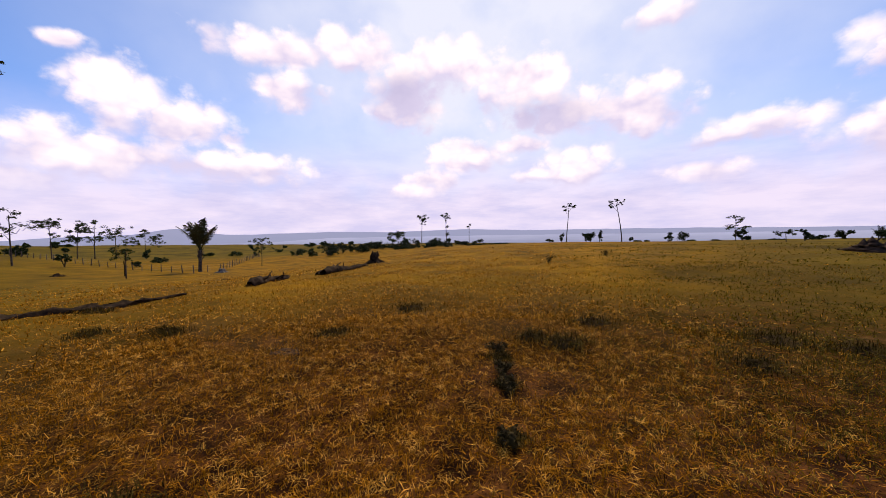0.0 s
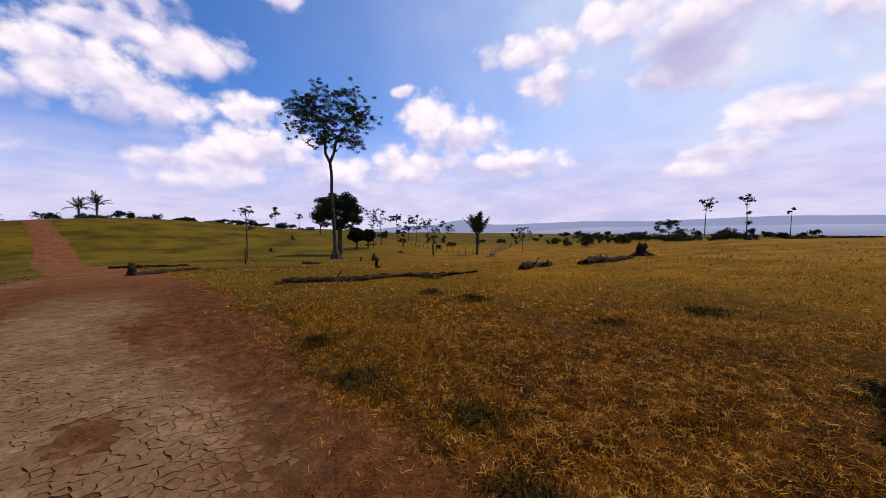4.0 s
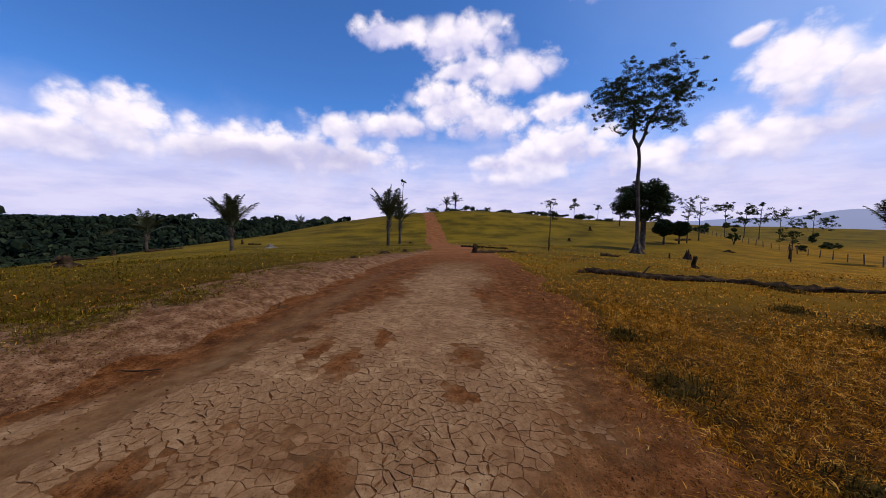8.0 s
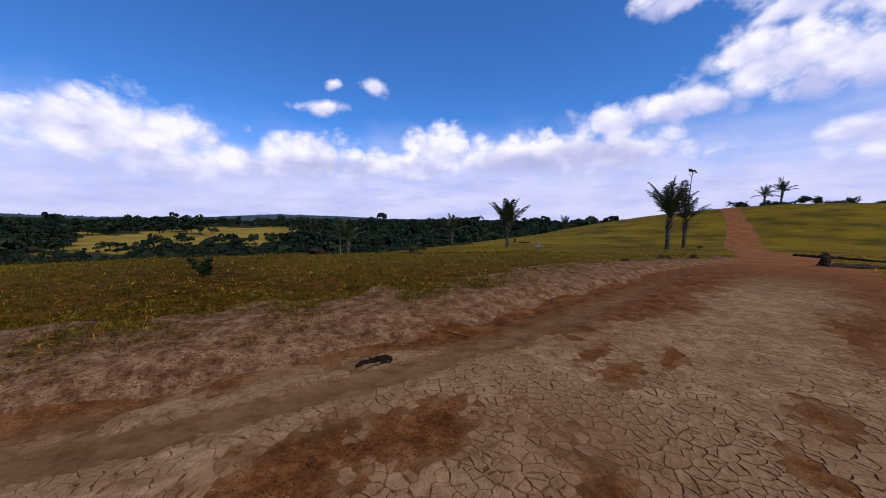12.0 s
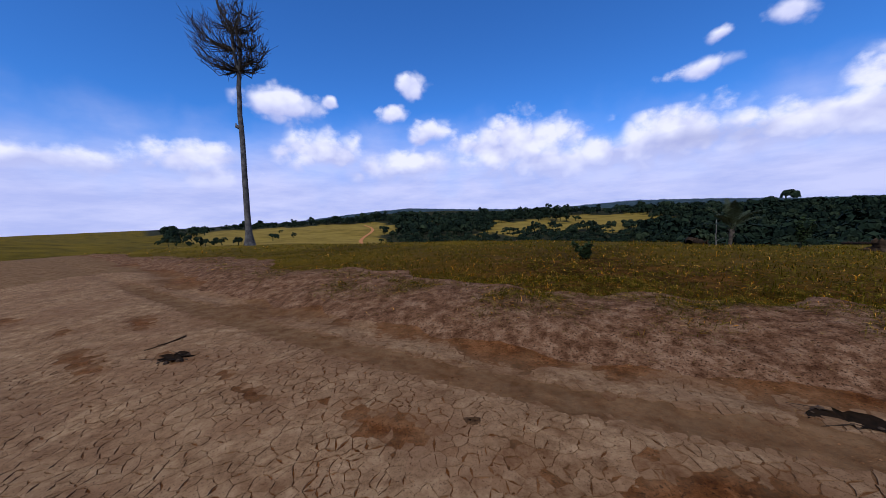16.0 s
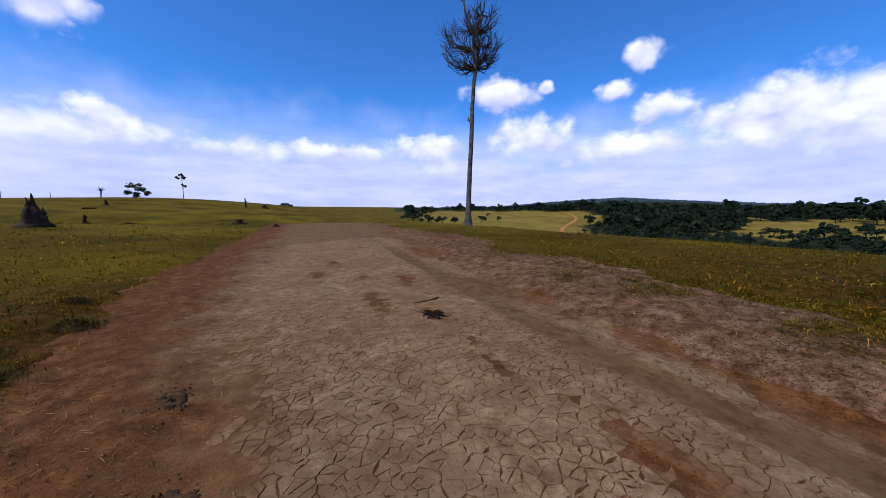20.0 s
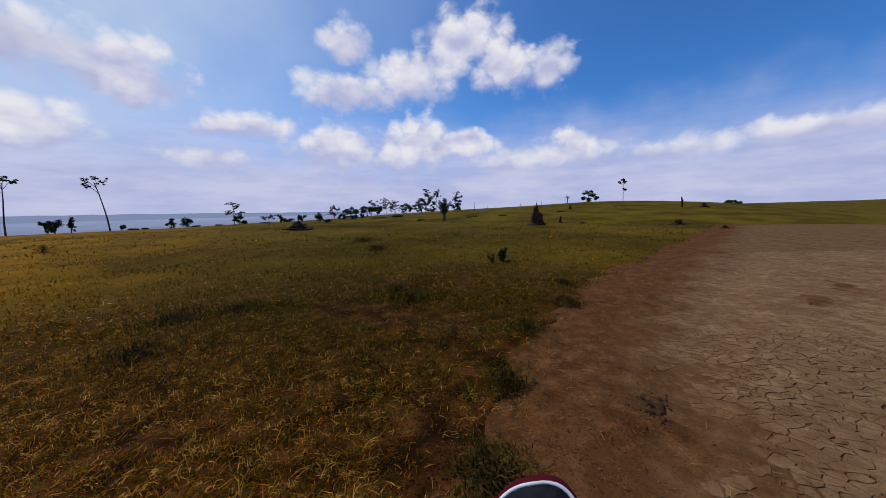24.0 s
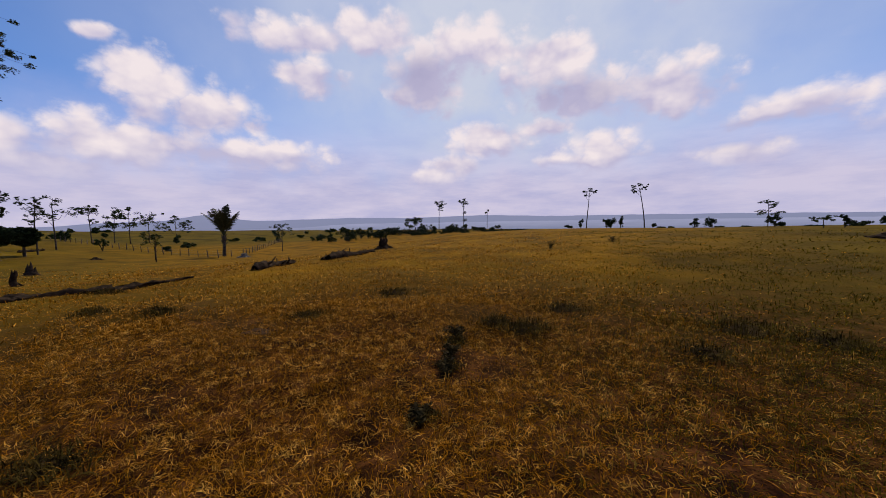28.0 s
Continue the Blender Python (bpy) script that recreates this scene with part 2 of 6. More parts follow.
# ---- materials ----
def material(name, colours, scale=4.0, rough=0.85, bump=0.3, bump_scale=40.0, detail=6, coarse=None, spec=0.03, vary=0.0, island=False, grain=0.62, speck=None, span=0.18):
    """Noise-mixed base colours at two scales, with relief."""
    mt = bpy.data.materials.new(name)
    mt.use_nodes = True
    nt = mt.node_tree
    bs = nt.nodes["Principled BSDF"]
    tc = nt.nodes.new("ShaderNodeTexCoord").outputs["Object"]

    def noise_at(s, dt=detail):
        n = nt.nodes.new("ShaderNodeTexNoise")
        n.inputs["Scale"].default_value, n.inputs["Detail"].default_value, n.inputs["Roughness"].default_value = s, dt, grain
        nt.links.new(tc, n.inputs["Vector"])
        return n.outputs["Fac"]

    ramp = nt.nodes.new("ShaderNodeValToRGB")
    els = ramp.color_ramp.elements
    lo, hi = 0.5 - span, 0.5 + span
    while len(els) < len(colours):
        els.new(0.5)
    for i, c in enumerate(colours):
        els[i].position = lo + (hi - lo) * i / max(1, len(colours) - 1)
        els[i].color = (*c, 1)
    nt.links.new(noise_at(scale), ramp.inputs[0])
    col = ramp.outputs[0]
    if coarse:
        big = nt.nodes.new("ShaderNodeMix")
        big.data_type, big.blend_type = "RGBA", "MIX"
        mr = nt.nodes.new("ShaderNodeMapRange")
        mr.inputs["From Min"].default_value, mr.inputs["From Max"].default_value = 0.42, 0.62
        nt.links.new(noise_at(coarse[0], 4), mr.inputs["Value"])
        f = nt.nodes.new("ShaderNodeMath")
        f.operation = "MULTIPLY"
        f.inputs[1].default_value = coarse[2]
        nt.links.new(mr.outputs[0], f.inputs[0])
        nt.links.new(f.outputs[0], big.inputs["Factor"])
        nt.links.new(col, big.inputs["A"])
        big.inputs["B"].default_value = (*coarse[1], 1)
        col = big.outputs["Result"]
    if speck:
        # fine crumbs and pits: scale, colour, share
        dots = nt.nodes.new("ShaderNodeMapRange")
        dots.inputs["From Min"].default_value, dots.inputs["From Max"].default_value = 0.5 + speck[2], 0.56 + speck[2]
        nt.links.new(noise_at(speck[0], 3), dots.inputs["Value"])
        dotted = nt.nodes.new("ShaderNodeMix")
        dotted.data_type = "RGBA"
        nt.links.new(dots.outputs[0], dotted.inputs["Factor"])
        nt.links.new(col, dotted.inputs["A"])
        dotted.inputs["B"].default_value = (*speck[1], 1)
        col = dotted.outputs["Result"]
    if vary:
        if island:
            rnd = nt.nodes.new("ShaderNodeNewGeometry").outputs["Random Per Island"]
        else:
            rnd = nt.nodes.new("ShaderNodeObjectInfo").outputs["Random"]
        hs = nt.nodes.new("ShaderNodeHueSaturation")
        mr = nt.nodes.new("ShaderNodeMapRange")
        mr.inputs["To Min"].default_value, mr.inputs["To Max"].default_value = 1 - vary, 1 + vary
        nt.links.new(rnd, mr.inputs["Value"])
        nt.links.new(mr.outputs[0], hs.inputs["Value"])
        nt.links.new(col, hs.inputs["Color"])
        col = hs.outputs[0]
    nt.links.new(col, bs.inputs["Base Color"])
    bs.inputs["Roughness"].default_value = rough
    bs.inputs["Specular IOR Level"].default_value = spec
    if bump:
        bp = nt.nodes.new("ShaderNodeBump")
        bp.inputs["Strength"].default_value, bp.inputs["Distance"].default_value = bump, 0.4 / bump_scale
        nt.links.new(noise_at(bump_scale, 4), bp.inputs["Height"])
        nt.links.new(bp.outputs[0], bs.inputs["Normal"])
    return mt


GRASS_SOIL = material("pasture_soil", [(0.012, 0.0038, 0.001), (0.042, 0.0135, 0.003), (0.1, 0.036, 0.009)], 3.4, 0.95, 1.0, 30, detail=10, span=0.11,
                      coarse=(0.12, (0.06, 0.031, 0.004), 0.55), speck=(46, (0.01, 0.004, 0.0015), 0.05))
DIRT = material("road_dirt", [(0.026, 0.0075, 0.002), (0.09, 0.0305, 0.0085), (0.19, 0.08, 0.029)], 4.5, 0.97, 1.0, 32, detail=13, grain=0.82, span=0.11,
                coarse=(0.5, (0.105, 0.036, 0.0105), 0.45), speck=(48, (0.02, 0.008, 0.0035), 0.05))
CRUST_TONES = [(0.105, 0.053, 0.024), (0.195, 0.114, 0.058), (0.28, 0.177, 0.096)]
MUD = material("dried_mud", CRUST_TONES, 6.0, 0.95, 0.8, 60, detail=13, grain=0.8, vary=0.06, span=0.13, coarse=(0.7, (0.14, 0.072, 0.036), 0.65), speck=(70, (0.045, 0.022, 0.01), 0.09))
BANK = material("bank_earth", [(0.045, 0.018, 0.008), (0.12, 0.06, 0.03), (0.215, 0.128, 0.074)], 5.0, 0.97, 1.0, 30, detail=13, grain=0.82, span=0.11, speck=(42, (0.022, 0.01, 0.005), 0.05))
FAR_DIRT = material("far_track_dirt", [(0.34, 0.13, 0.05), (0.42, 0.19, 0.08)], 0.4, 0.95, 0.2, 3)
BARK = material("bark", [(0.025, 0.02, 0.016), (0.06, 0.048, 0.038), (0.11, 0.09, 0.074)], 2.5, 0.95, 0.7, 14)
PALE_BARK = material("pale_dead_bark", [(0.06, 0.055, 0.052), (0.12, 0.11, 0.1), (0.19, 0.175, 0.16)], 3.0, 0.9, 0.6, 12)
DEAD_BARK = material("grey_dead_bark", [(0.028, 0.026, 0.027), (0.07, 0.066, 0.066), (0.13, 0.12, 0.115)], 2.5, 0.95, 0.7, 16)
CHARRED = material("weathered_charred_wood", [(0.01, 0.0065, 0.004), (0.028, 0.018, 0.011), (0.065, 0.042, 0.026)], 5.0, 0.95, 0.8, 18)
TERMITE = material("termite_earth", [(0.018, 0.013, 0.01), (0.045, 0.03, 0.021), (0.08, 0.052, 0.036)], 3.0, 0.95, 0.9, 14)
LEAF = material("leaf_dark", [(0.018, 0.028, 0.01), (0.04, 0.055, 0.018), (0.07, 0.085, 0.028)], 1.2, 0.6, 0, vary=0.35, island=True)
LEAF_DENSE = material("leaf_dense", [(0.012, 0.02, 0.008), (0.028, 0.04, 0.014)], 1.2, 0.6, 0, vary=0.35, island=True)
FROND = material("palm_leaf", [(0.02, 0.026, 0.012), (0.045, 0.052, 0.022)], 2.0, 0.6, 0, spec=0.2, vary=0.25, island=True)
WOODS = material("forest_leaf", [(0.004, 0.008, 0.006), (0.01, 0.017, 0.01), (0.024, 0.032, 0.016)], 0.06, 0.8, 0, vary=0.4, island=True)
STRAW = material("dry_grass_blade", [(0.055, 0.018, 0.0008), (0.27, 0.108, 0.004), (0.7, 0.39, 0.075)], 9.0, 0.8, 0, vary=0.8, island=True,
                 coarse=(0.22, (0.17, 0.068, 0.002), 0.4))
DARK_GRASS = material("dark_grass_blade", [(0.018, 0.012, 0.002), (0.045, 0.029, 0.004), (0.1, 0.064, 0.01)], 3, 0.9, 0, spec=0.05, vary=0.4, island=True)
HERB = material("weed_leaf", [(0.032, 0.023, 0.008), (0.075, 0.052, 0.016)], 6, 0.9, 0, spec=0.05, vary=0.3, island=True)
MATTED = material("dark_matted_earth", [(0.014, 0.009, 0.004), (0.035, 0.021, 0.009), (0.06, 0.036, 0.014)], 14, 0.97, 1.0, 40)
# near-black colour stands in for the shade inside a hole
HOLE_SHADE = material("hole_shade_earth", [(0.006, 0.004, 0.002), (0.016, 0.009, 0.005)], 20, 0.98, 0.5, 60)
DUNG = material("dried_dung", [(0.03, 0.015, 0.007), (0.08, 0.042, 0.02)], 20, 0.97, 0.8, 60, spec=0.05)
POST = material("fence_post_wood", [(0.07, 0.055, 0.045), (0.15, 0.12, 0.1)], 6, 0.95, 0.5, 30, vary=0.2)
WIRE = material("fence_wire", [(0.16, 0.15, 0.14), (0.22, 0.2, 0.19)], 30, 0.5, 0)


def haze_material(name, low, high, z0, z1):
    """A plain glowing backdrop of distance, haze painted into its emission, from one colour at its foot to another at
    its crest.
    """
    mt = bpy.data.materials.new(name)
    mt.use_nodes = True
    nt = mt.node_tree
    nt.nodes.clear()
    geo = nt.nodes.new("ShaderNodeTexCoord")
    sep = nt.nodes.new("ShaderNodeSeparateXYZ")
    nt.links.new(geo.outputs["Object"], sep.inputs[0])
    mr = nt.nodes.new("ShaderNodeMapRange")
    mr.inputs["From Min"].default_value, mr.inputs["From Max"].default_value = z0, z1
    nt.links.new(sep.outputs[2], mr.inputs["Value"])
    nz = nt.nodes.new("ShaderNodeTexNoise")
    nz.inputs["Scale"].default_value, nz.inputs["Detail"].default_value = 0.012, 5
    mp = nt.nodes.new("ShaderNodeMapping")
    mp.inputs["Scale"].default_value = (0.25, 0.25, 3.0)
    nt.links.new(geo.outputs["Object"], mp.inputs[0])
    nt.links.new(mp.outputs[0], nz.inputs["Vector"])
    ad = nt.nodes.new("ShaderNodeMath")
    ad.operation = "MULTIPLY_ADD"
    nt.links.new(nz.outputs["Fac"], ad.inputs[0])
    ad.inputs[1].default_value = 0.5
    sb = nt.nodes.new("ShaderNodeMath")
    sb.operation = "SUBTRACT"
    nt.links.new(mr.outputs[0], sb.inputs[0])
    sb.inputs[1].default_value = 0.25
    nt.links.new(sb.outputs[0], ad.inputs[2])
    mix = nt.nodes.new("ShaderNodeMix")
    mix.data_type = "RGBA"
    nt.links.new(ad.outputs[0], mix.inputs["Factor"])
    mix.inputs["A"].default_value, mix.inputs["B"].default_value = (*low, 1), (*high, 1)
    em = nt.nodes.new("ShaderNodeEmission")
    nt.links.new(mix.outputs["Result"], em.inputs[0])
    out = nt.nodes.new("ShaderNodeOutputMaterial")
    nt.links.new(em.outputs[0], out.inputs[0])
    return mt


def blend_by(mt, attribute, colours, scale):
    """Mixes a second, noise-mottled colour into a material by a mesh attribute."""
    nt = mt.node_tree
    bs = nt.nodes["Principled BSDF"]
    src = bs.inputs["Base Color"].links[0].from_socket
    at_ = nt.nodes.new("ShaderNodeAttribute")
    at_.attribute_name = attribute
    nz = nt.nodes.new("ShaderNodeTexNoise")
    nz.inputs["Scale"].default_value, nz.inputs["Detail"].default_value, nz.inputs["Roughness"].default_value = scale, 8, 0.65
    nt.links.new(nt.nodes.new("ShaderNodeTexCoord").outputs["Object"], nz.inputs["Vector"])
    ramp = nt.nodes.new("ShaderNodeValToRGB")
    ramp.color_ramp.elements[0].position, ramp.color_ramp.elements[1].position = 0.35, 0.65
    ramp.color_ramp.elements[0].color, ramp.color_ramp.elements[1].color = (*colours[0], 1), (*colours[1], 1)
    nt.links.new(nz.outputs["Fac"], ramp.inputs[0])
    mix = nt.nodes.new("ShaderNodeMix")
    mix.data_type = "RGBA"
    nt.links.new(at_.outputs["Fac"], mix.inputs["Factor"])
    nt.links.new(src, mix.inputs["A"])
    nt.links.new(ramp.outputs[0], mix.inputs["B"])
    nt.links.new(mix.outputs["Result"], bs.inputs["Base Color"])


def thin(mt, share):
    """Lets light through thin leaves: mixes in a translucent share of the same colour."""
    nt = mt.node_tree
    bs = nt.nodes["Principled BSDF"]
    tr = nt.nodes.new("ShaderNodeBsdfTranslucent")
    nt.links.new(bs.inputs["Base Color"].links[0].from_socket, tr.inputs["Color"])
    mx = nt.nodes.new("ShaderNodeMixShader")
    mx.inputs[0].default_value = share
    nt.links.new(bs.outputs[0], mx.inputs[1])
    nt.links.new(tr.outputs[0], mx.inputs[2])
    nt.links.new(mx.outputs[0], nt.nodes["Material Output"].inputs["Surface"])


blend_by(GRASS_SOIL, "sward", ((0.036, 0.027, 0.0014), (0.13, 0.086, 0.0036)), 0.12)
blend_by(GRASS_SOIL, "parched", ((0.07, 0.036, 0.001), (0.25, 0.122, 0.003)), 0.3)
GREENER = material("olive_grass_blade", [(0.012, 0.0105, 0.0006), (0.066, 0.05, 0.0022), (0.2, 0.142, 0.022)], 9.0, 0.8, 0, vary=0.6, island=True,
                   coarse=(0.22, (0.042, 0.032, 0.0014), 0.5))
thin(STRAW, 0.25)
thin(GREENER, 0.25)


# ---- mesh helpers ----
def mesh_of(name, verts, faces, smooth=False):
    """A mesh from an (n, 3) array and a list of (m, 3) or (m, 4) index arrays."""
    me = bpy.data.meshes.new(name)
    verts = np.asarray(verts, dtype=np.float32)
    faces = [np.asarray(f, dtype=np.int32) for f in faces if len(f)]
    me.vertices.add(len(verts))
    me.vertices.foreach_set("co", verts.ravel())
    loops = np.concatenate([f.ravel() for f in faces])
    sizes = np.concatenate([np.full(len(f), f.shape[1], dtype=np.int32) for f in faces])
    starts = np.concatenate([[0], np.cumsum(sizes)[:-1]]).astype(np.int32)
    me.loops.add(len(loops))
    me.loops.foreach_set("vertex_index", loops)
    me.polygons.add(len(sizes))
    me.polygons.foreach_set("loop_start", starts)
    me.polygons.foreach_set("loop_total", sizes)
    me.polygons.foreach_set("use_smooth", np.full(len(sizes), smooth, dtype=bool))
    me.update(calc_edges=True)
    return me


class Geo:
    """Gathers pieces of one mesh."""

    def __init__(self):
        self.v, self.f3, self.f4, self.n = [], [], [], 0

    def add(self, v, f):
        f = np.asarray(f, dtype=np.int32)
        (self.f3 if f.shape[1] == 3 else self.f4).append(f + self.n)
        self.v.append(np.asarray(v, dtype=np.float32))
        self.n += len(v)
        return self

    def tube(self, pts, radii, sides=7, cap=True):
        pts = np.asarray(pts, dtype=float)
        radii = np.asarray(radii, dtype=float)
        d = np.gradient(pts, axis=0)
        d /= np.linalg.norm(d, axis=1)[:, None] + 1e-9
        ref = np.where(np.abs(d[:, 2:3]) > 0.9, np.array([[1.0, 0, 0]]), np.array([[0, 0, 1.0]]))
        if np.abs(d[:, 2]).max() > 0.9:
            ref = np.tile(np.array([[0.97, 0.2, 0.1]]), (len(pts), 1))
        u = np.cross(d, ref)
        u /= np.linalg.norm(u, axis=1)[:, None] + 1e-9
        w = np.cross(d, u)
        a = np.linspace(0, 2 * np.pi, sides, endpoint=False)
        ring = pts[:, None, :] + radii[:, None, None] * (np.cos(a)[None, :, None] * u[:, None, :] + np.sin(a)[None, :, None] * w[:, None, :])
        v = ring.reshape(-1, 3)
        i, j = np.meshgrid(np.arange(len(pts) - 1), np.arange(sides), indexing="ij")
        k = (j + 1) % sides
        f = np.stack([i * sides + j, i * sides + k, (i + 1) * sides + k, (i + 1) * sides + j], -1).reshape(-1, 4)
        self.add(v, f)
        if cap:
            top = pts[-1] + d[-1] * radii[-1] * 0.5
            s = len(v) - sides
            tri = np.array([[s + q, s + (q + 1) % sides, len(v)] for q in range(sides)])
            self.n -= len(v)
            self.v.pop()
            self.v.append(np.vstack([v, top]).astype(np.float32))
            self.f3.append(tri.astype(np.int32) + self.n)
            self.n += len(v) + 1
        return self

    def leaves(self, rng, centre, radii, count, size, flat=0.5):
        """Small leaves scattered through a clump, each a folded pair of triangles."""
        c = rng.normal(size=(count, 3))
        c *= (rng.random(count) ** 0.45 / (np.linalg.norm(c, axis=1) + 1e-9))[:, None]
        c = c * np.asarray(radii) + np.asarray(centre)
        u = rng.normal(size=(count, 3))
        u[:, 2] *= flat
        u /= np.linalg.norm(u, axis=1)[:, None] + 1e-9
        w = rng.normal(size=(count, 3))
        w -= (w * u).sum(1)[:, None] * u
        w /= np.linalg.norm(w, axis=1)[:, None] + 1e-9
        s = size * (0.6 + 0.8 * rng.random(count))[:, None]
        n = np.cross(u, w)
        v = np.stack([c - u * s, c + w * s * 0.42 + n * s * 0.12, c + u * s, c - w * s * 0.42 + n * s * 0.12], 1).reshape(-1, 3)
        b = np.arange(count)[:, None] * 4
        self.add(v, np.concatenate([b + np.array([[0, 1, 2]]), b + np.array([[0, 2, 3]])]))
        return self

    def mesh(self, name, smooth=False):
        faces = []
        if self.f3:
            faces.append(np.concatenate(self.f3))
        if self.f4:
            faces.append(np.concatenate(self.f4))
        return mesh_of(name, np.concatenate(self.v), faces, smooth)


def put(name, me, mat, parent=None, label="", m=None):
    """Links a mesh as one object with one material, under a thing where one is given."""
    if mat and not me.materials:
        me.materials.append(mat)
    ob = new(name, me)
    if parent:
        ob.parent = parent
    if m is not None:
        ob.matrix_basis = m
    if label:
        ob["label"] = label
    return ob


def thing(name, x, y, z, label, category, group="", kind="", turn=0.0, scale=1.0):
    e = new(name)
    e.empty_display_size = 0.2
    e.matrix_basis = pose(x, y, z, 0, 0, turn) @ Matrix.Scale(scale, 4)
    return tagged(e, label, category, group, kind)


# ---- the lie of the land ----
# rings of broad swells round the place: radius, breadth, heights from the north counter-clockwise
SWELLS = [
    (14, 10, [0.65, 0.67, 0.72, 1.34, 0.13, 0.33]),
    (34, 17, [1.95, -0.92, 1.99, 0.38, 1.37, 0.08, 2.75, 0.11, 1.75, 0.42]),
    (75, 32, [1.46, -2.38, 0.84, -3.36, 1.6, 1.69, -1.35, 1.55, -0.32, -0.39, -0.11, 0.69]),
    (150, 58, [1.91, -1.17, -4.07, 5.19, 8.18, -2.86, -2.89, -1.49, -5.76, 2.98, 3.94, 0.51, 1.81, -1.04]),
    (290, 115, [3.34, -1.72, -2.21, 12.04, -6.37, -9.2, -5.08, -6.86, -7.69, 0.41, 3.23, 1.99, 2.29, -1.4]),
    (560, 230, [-3.98, -3.21, 4.92, -10.15, -1.99, -5.46, -5.98, -0.39, -6.25, -4.85, -6.41, -6.84]),
    (1000, 420, [-4.97, -2.35, -1.61, 8.47, 10.4, 1.19, -0.91, -4.05]),
]


def smooth(a, b, x):
    t = np.clip((x - a) / (b - a), 0, 1)
    return t * t * (3 - 2 * t)


def wave(x, y, scale, seed):
    """Cheap smooth unevenness, about -1 to 1."""
    g = np.random.default_rng(seed)
    s = 0
    for k in range(5):
        a, p = g.random() * 6.283, g.random() * 6.283
        fr = scale * (0.7 + 0.9 * g.random())
        s = s + np.sin((x * np.cos(a) + y * np.sin(a)) * fr + p + 1.3 * np.sin((y * np.cos(a) - x * np.sin(a)) * fr * 0.6 + 2 * p))
    return s / 3.2


def road_mid(x):
    """The road's middle line, y over x, and its slope."""
    x = np.asarray(x, dtype=float)
    u = (x + 2) / 3.0
    soft = 3.0 * np.logaddexp(0, u)
    sway = 1.4 * smooth(-8, -24, x) - 2.0 * smooth(-30, -75, x) - 4.2 * smooth(-75, -150, x)
    return -0.52 * soft + sway, -0.52 / (1 + np.exp(-np.clip(u, -50, 50)))


def across(x, y):
    """Signed distance from the road's middle line, positive to the north."""
    c, s = road_mid(x)
    return (y - c) / np.sqrt(1 + s * s)


def road_edges(x):
    """The road's north and south edges, across."""
    x = np.asarray(x, dtype=float)
    north = 3.0 - 0.9 * smooth(-12, -24, x) + 1.35 * smooth(1.0, 8, x)
    south = -2.7 + 0.5 * smooth(-8, -24, x) - 0.8 * smooth(6, 14, x)
    n = 0.2 * wave(x, 0 * x, 1.4, 3) + 0.14 * wave(x, 0 * x, 5.0, 4) + 0.07 * wave(x, 0 * x, 17.0, 14)
    k = 0.22 * wave(x, 0 * x, 1.1, 5) + 0.14 * wave(x, 0 * x, 4.0, 6)
    return north + n, south + k


def land(x, y):
    x, y = np.asarray(x, dtype=float), np.asarray(y, dtype=float)
    z = np.zeros(np.broadcast(x, y).shape)
    for radius, breadth, heights in SWELLS:
        for i, h in enumerate(heights):
            a = 2 * math.pi * i / len(heights)
            z = z + h * np.exp(-((x + radius * math.sin(a)) ** 2 + (y - radius * math.cos(a)) ** 2) / (2 * breadth ** 2))
    r = np.hypot(x, y)
    d = across(x, y)
    _, south = road_edges(x)
    beside = smooth(-22, -10, x) * smooth(24, 12, x)
    z = z + 0.07 * smooth(0.0, 1.6, south - d) * beside - 0.10 * np.exp(-((d - south - 0.25) / 0.45) ** 2) * beside
    off = smooth(-0.2, 0.8, np.maximum(d - 3.0, south - d))
    z = z + off * (0.05 * wave(x, y, 1.5, 8) * smooth(60, 10, r) + 0.025 * wave(x, y, 4.2, 9) * smooth(25, 6, r))
    z = z + 0.45 * wave(x, y, 0.07, 10) * smooth(60, 150, r)
    east = smooth(0.35, 0.8, x / (r + 1e-6))
    z = z - 1.15 * east * np.exp(-((r - 62) / 15) ** 2) + 0.25 * east * np.exp(-((r - 34) / 9) ** 2)
    z = z + 21 * np.exp(-((x + 950 * math.sin(radians(192))) ** 2 + (y - 950 * math.cos(radians(192))) ** 2) / (2 * 170 ** 2))
    z = z + 5 * np.exp(-((x + 800 * math.sin(radians(163))) ** 2 + (y - 800 * math.cos(radians(163))) ** 2) / (2 * 150 ** 2))
    # the land breaks off into a far plain on the northern side, and sinks behind the woods
    north = smooth(-0.1, 0.45, y / (r + 1e-6))
    z = z - (0.05 * north + 0.012) * np.maximum(0, r - 480 - 500 * (1 - north))
    return z


def at(heading, dist):
    a = radians(heading)
    x, y = -dist * math.sin(a), dist * math.cos(a)
    return x, y, float(land(x, y))


def rise(heading, dist, el):
    """Height of the line of sight at that elevation, above the ground there."""
    return 1.6 + dist * math.tan(radians(el)) - at(heading, dist)[2]


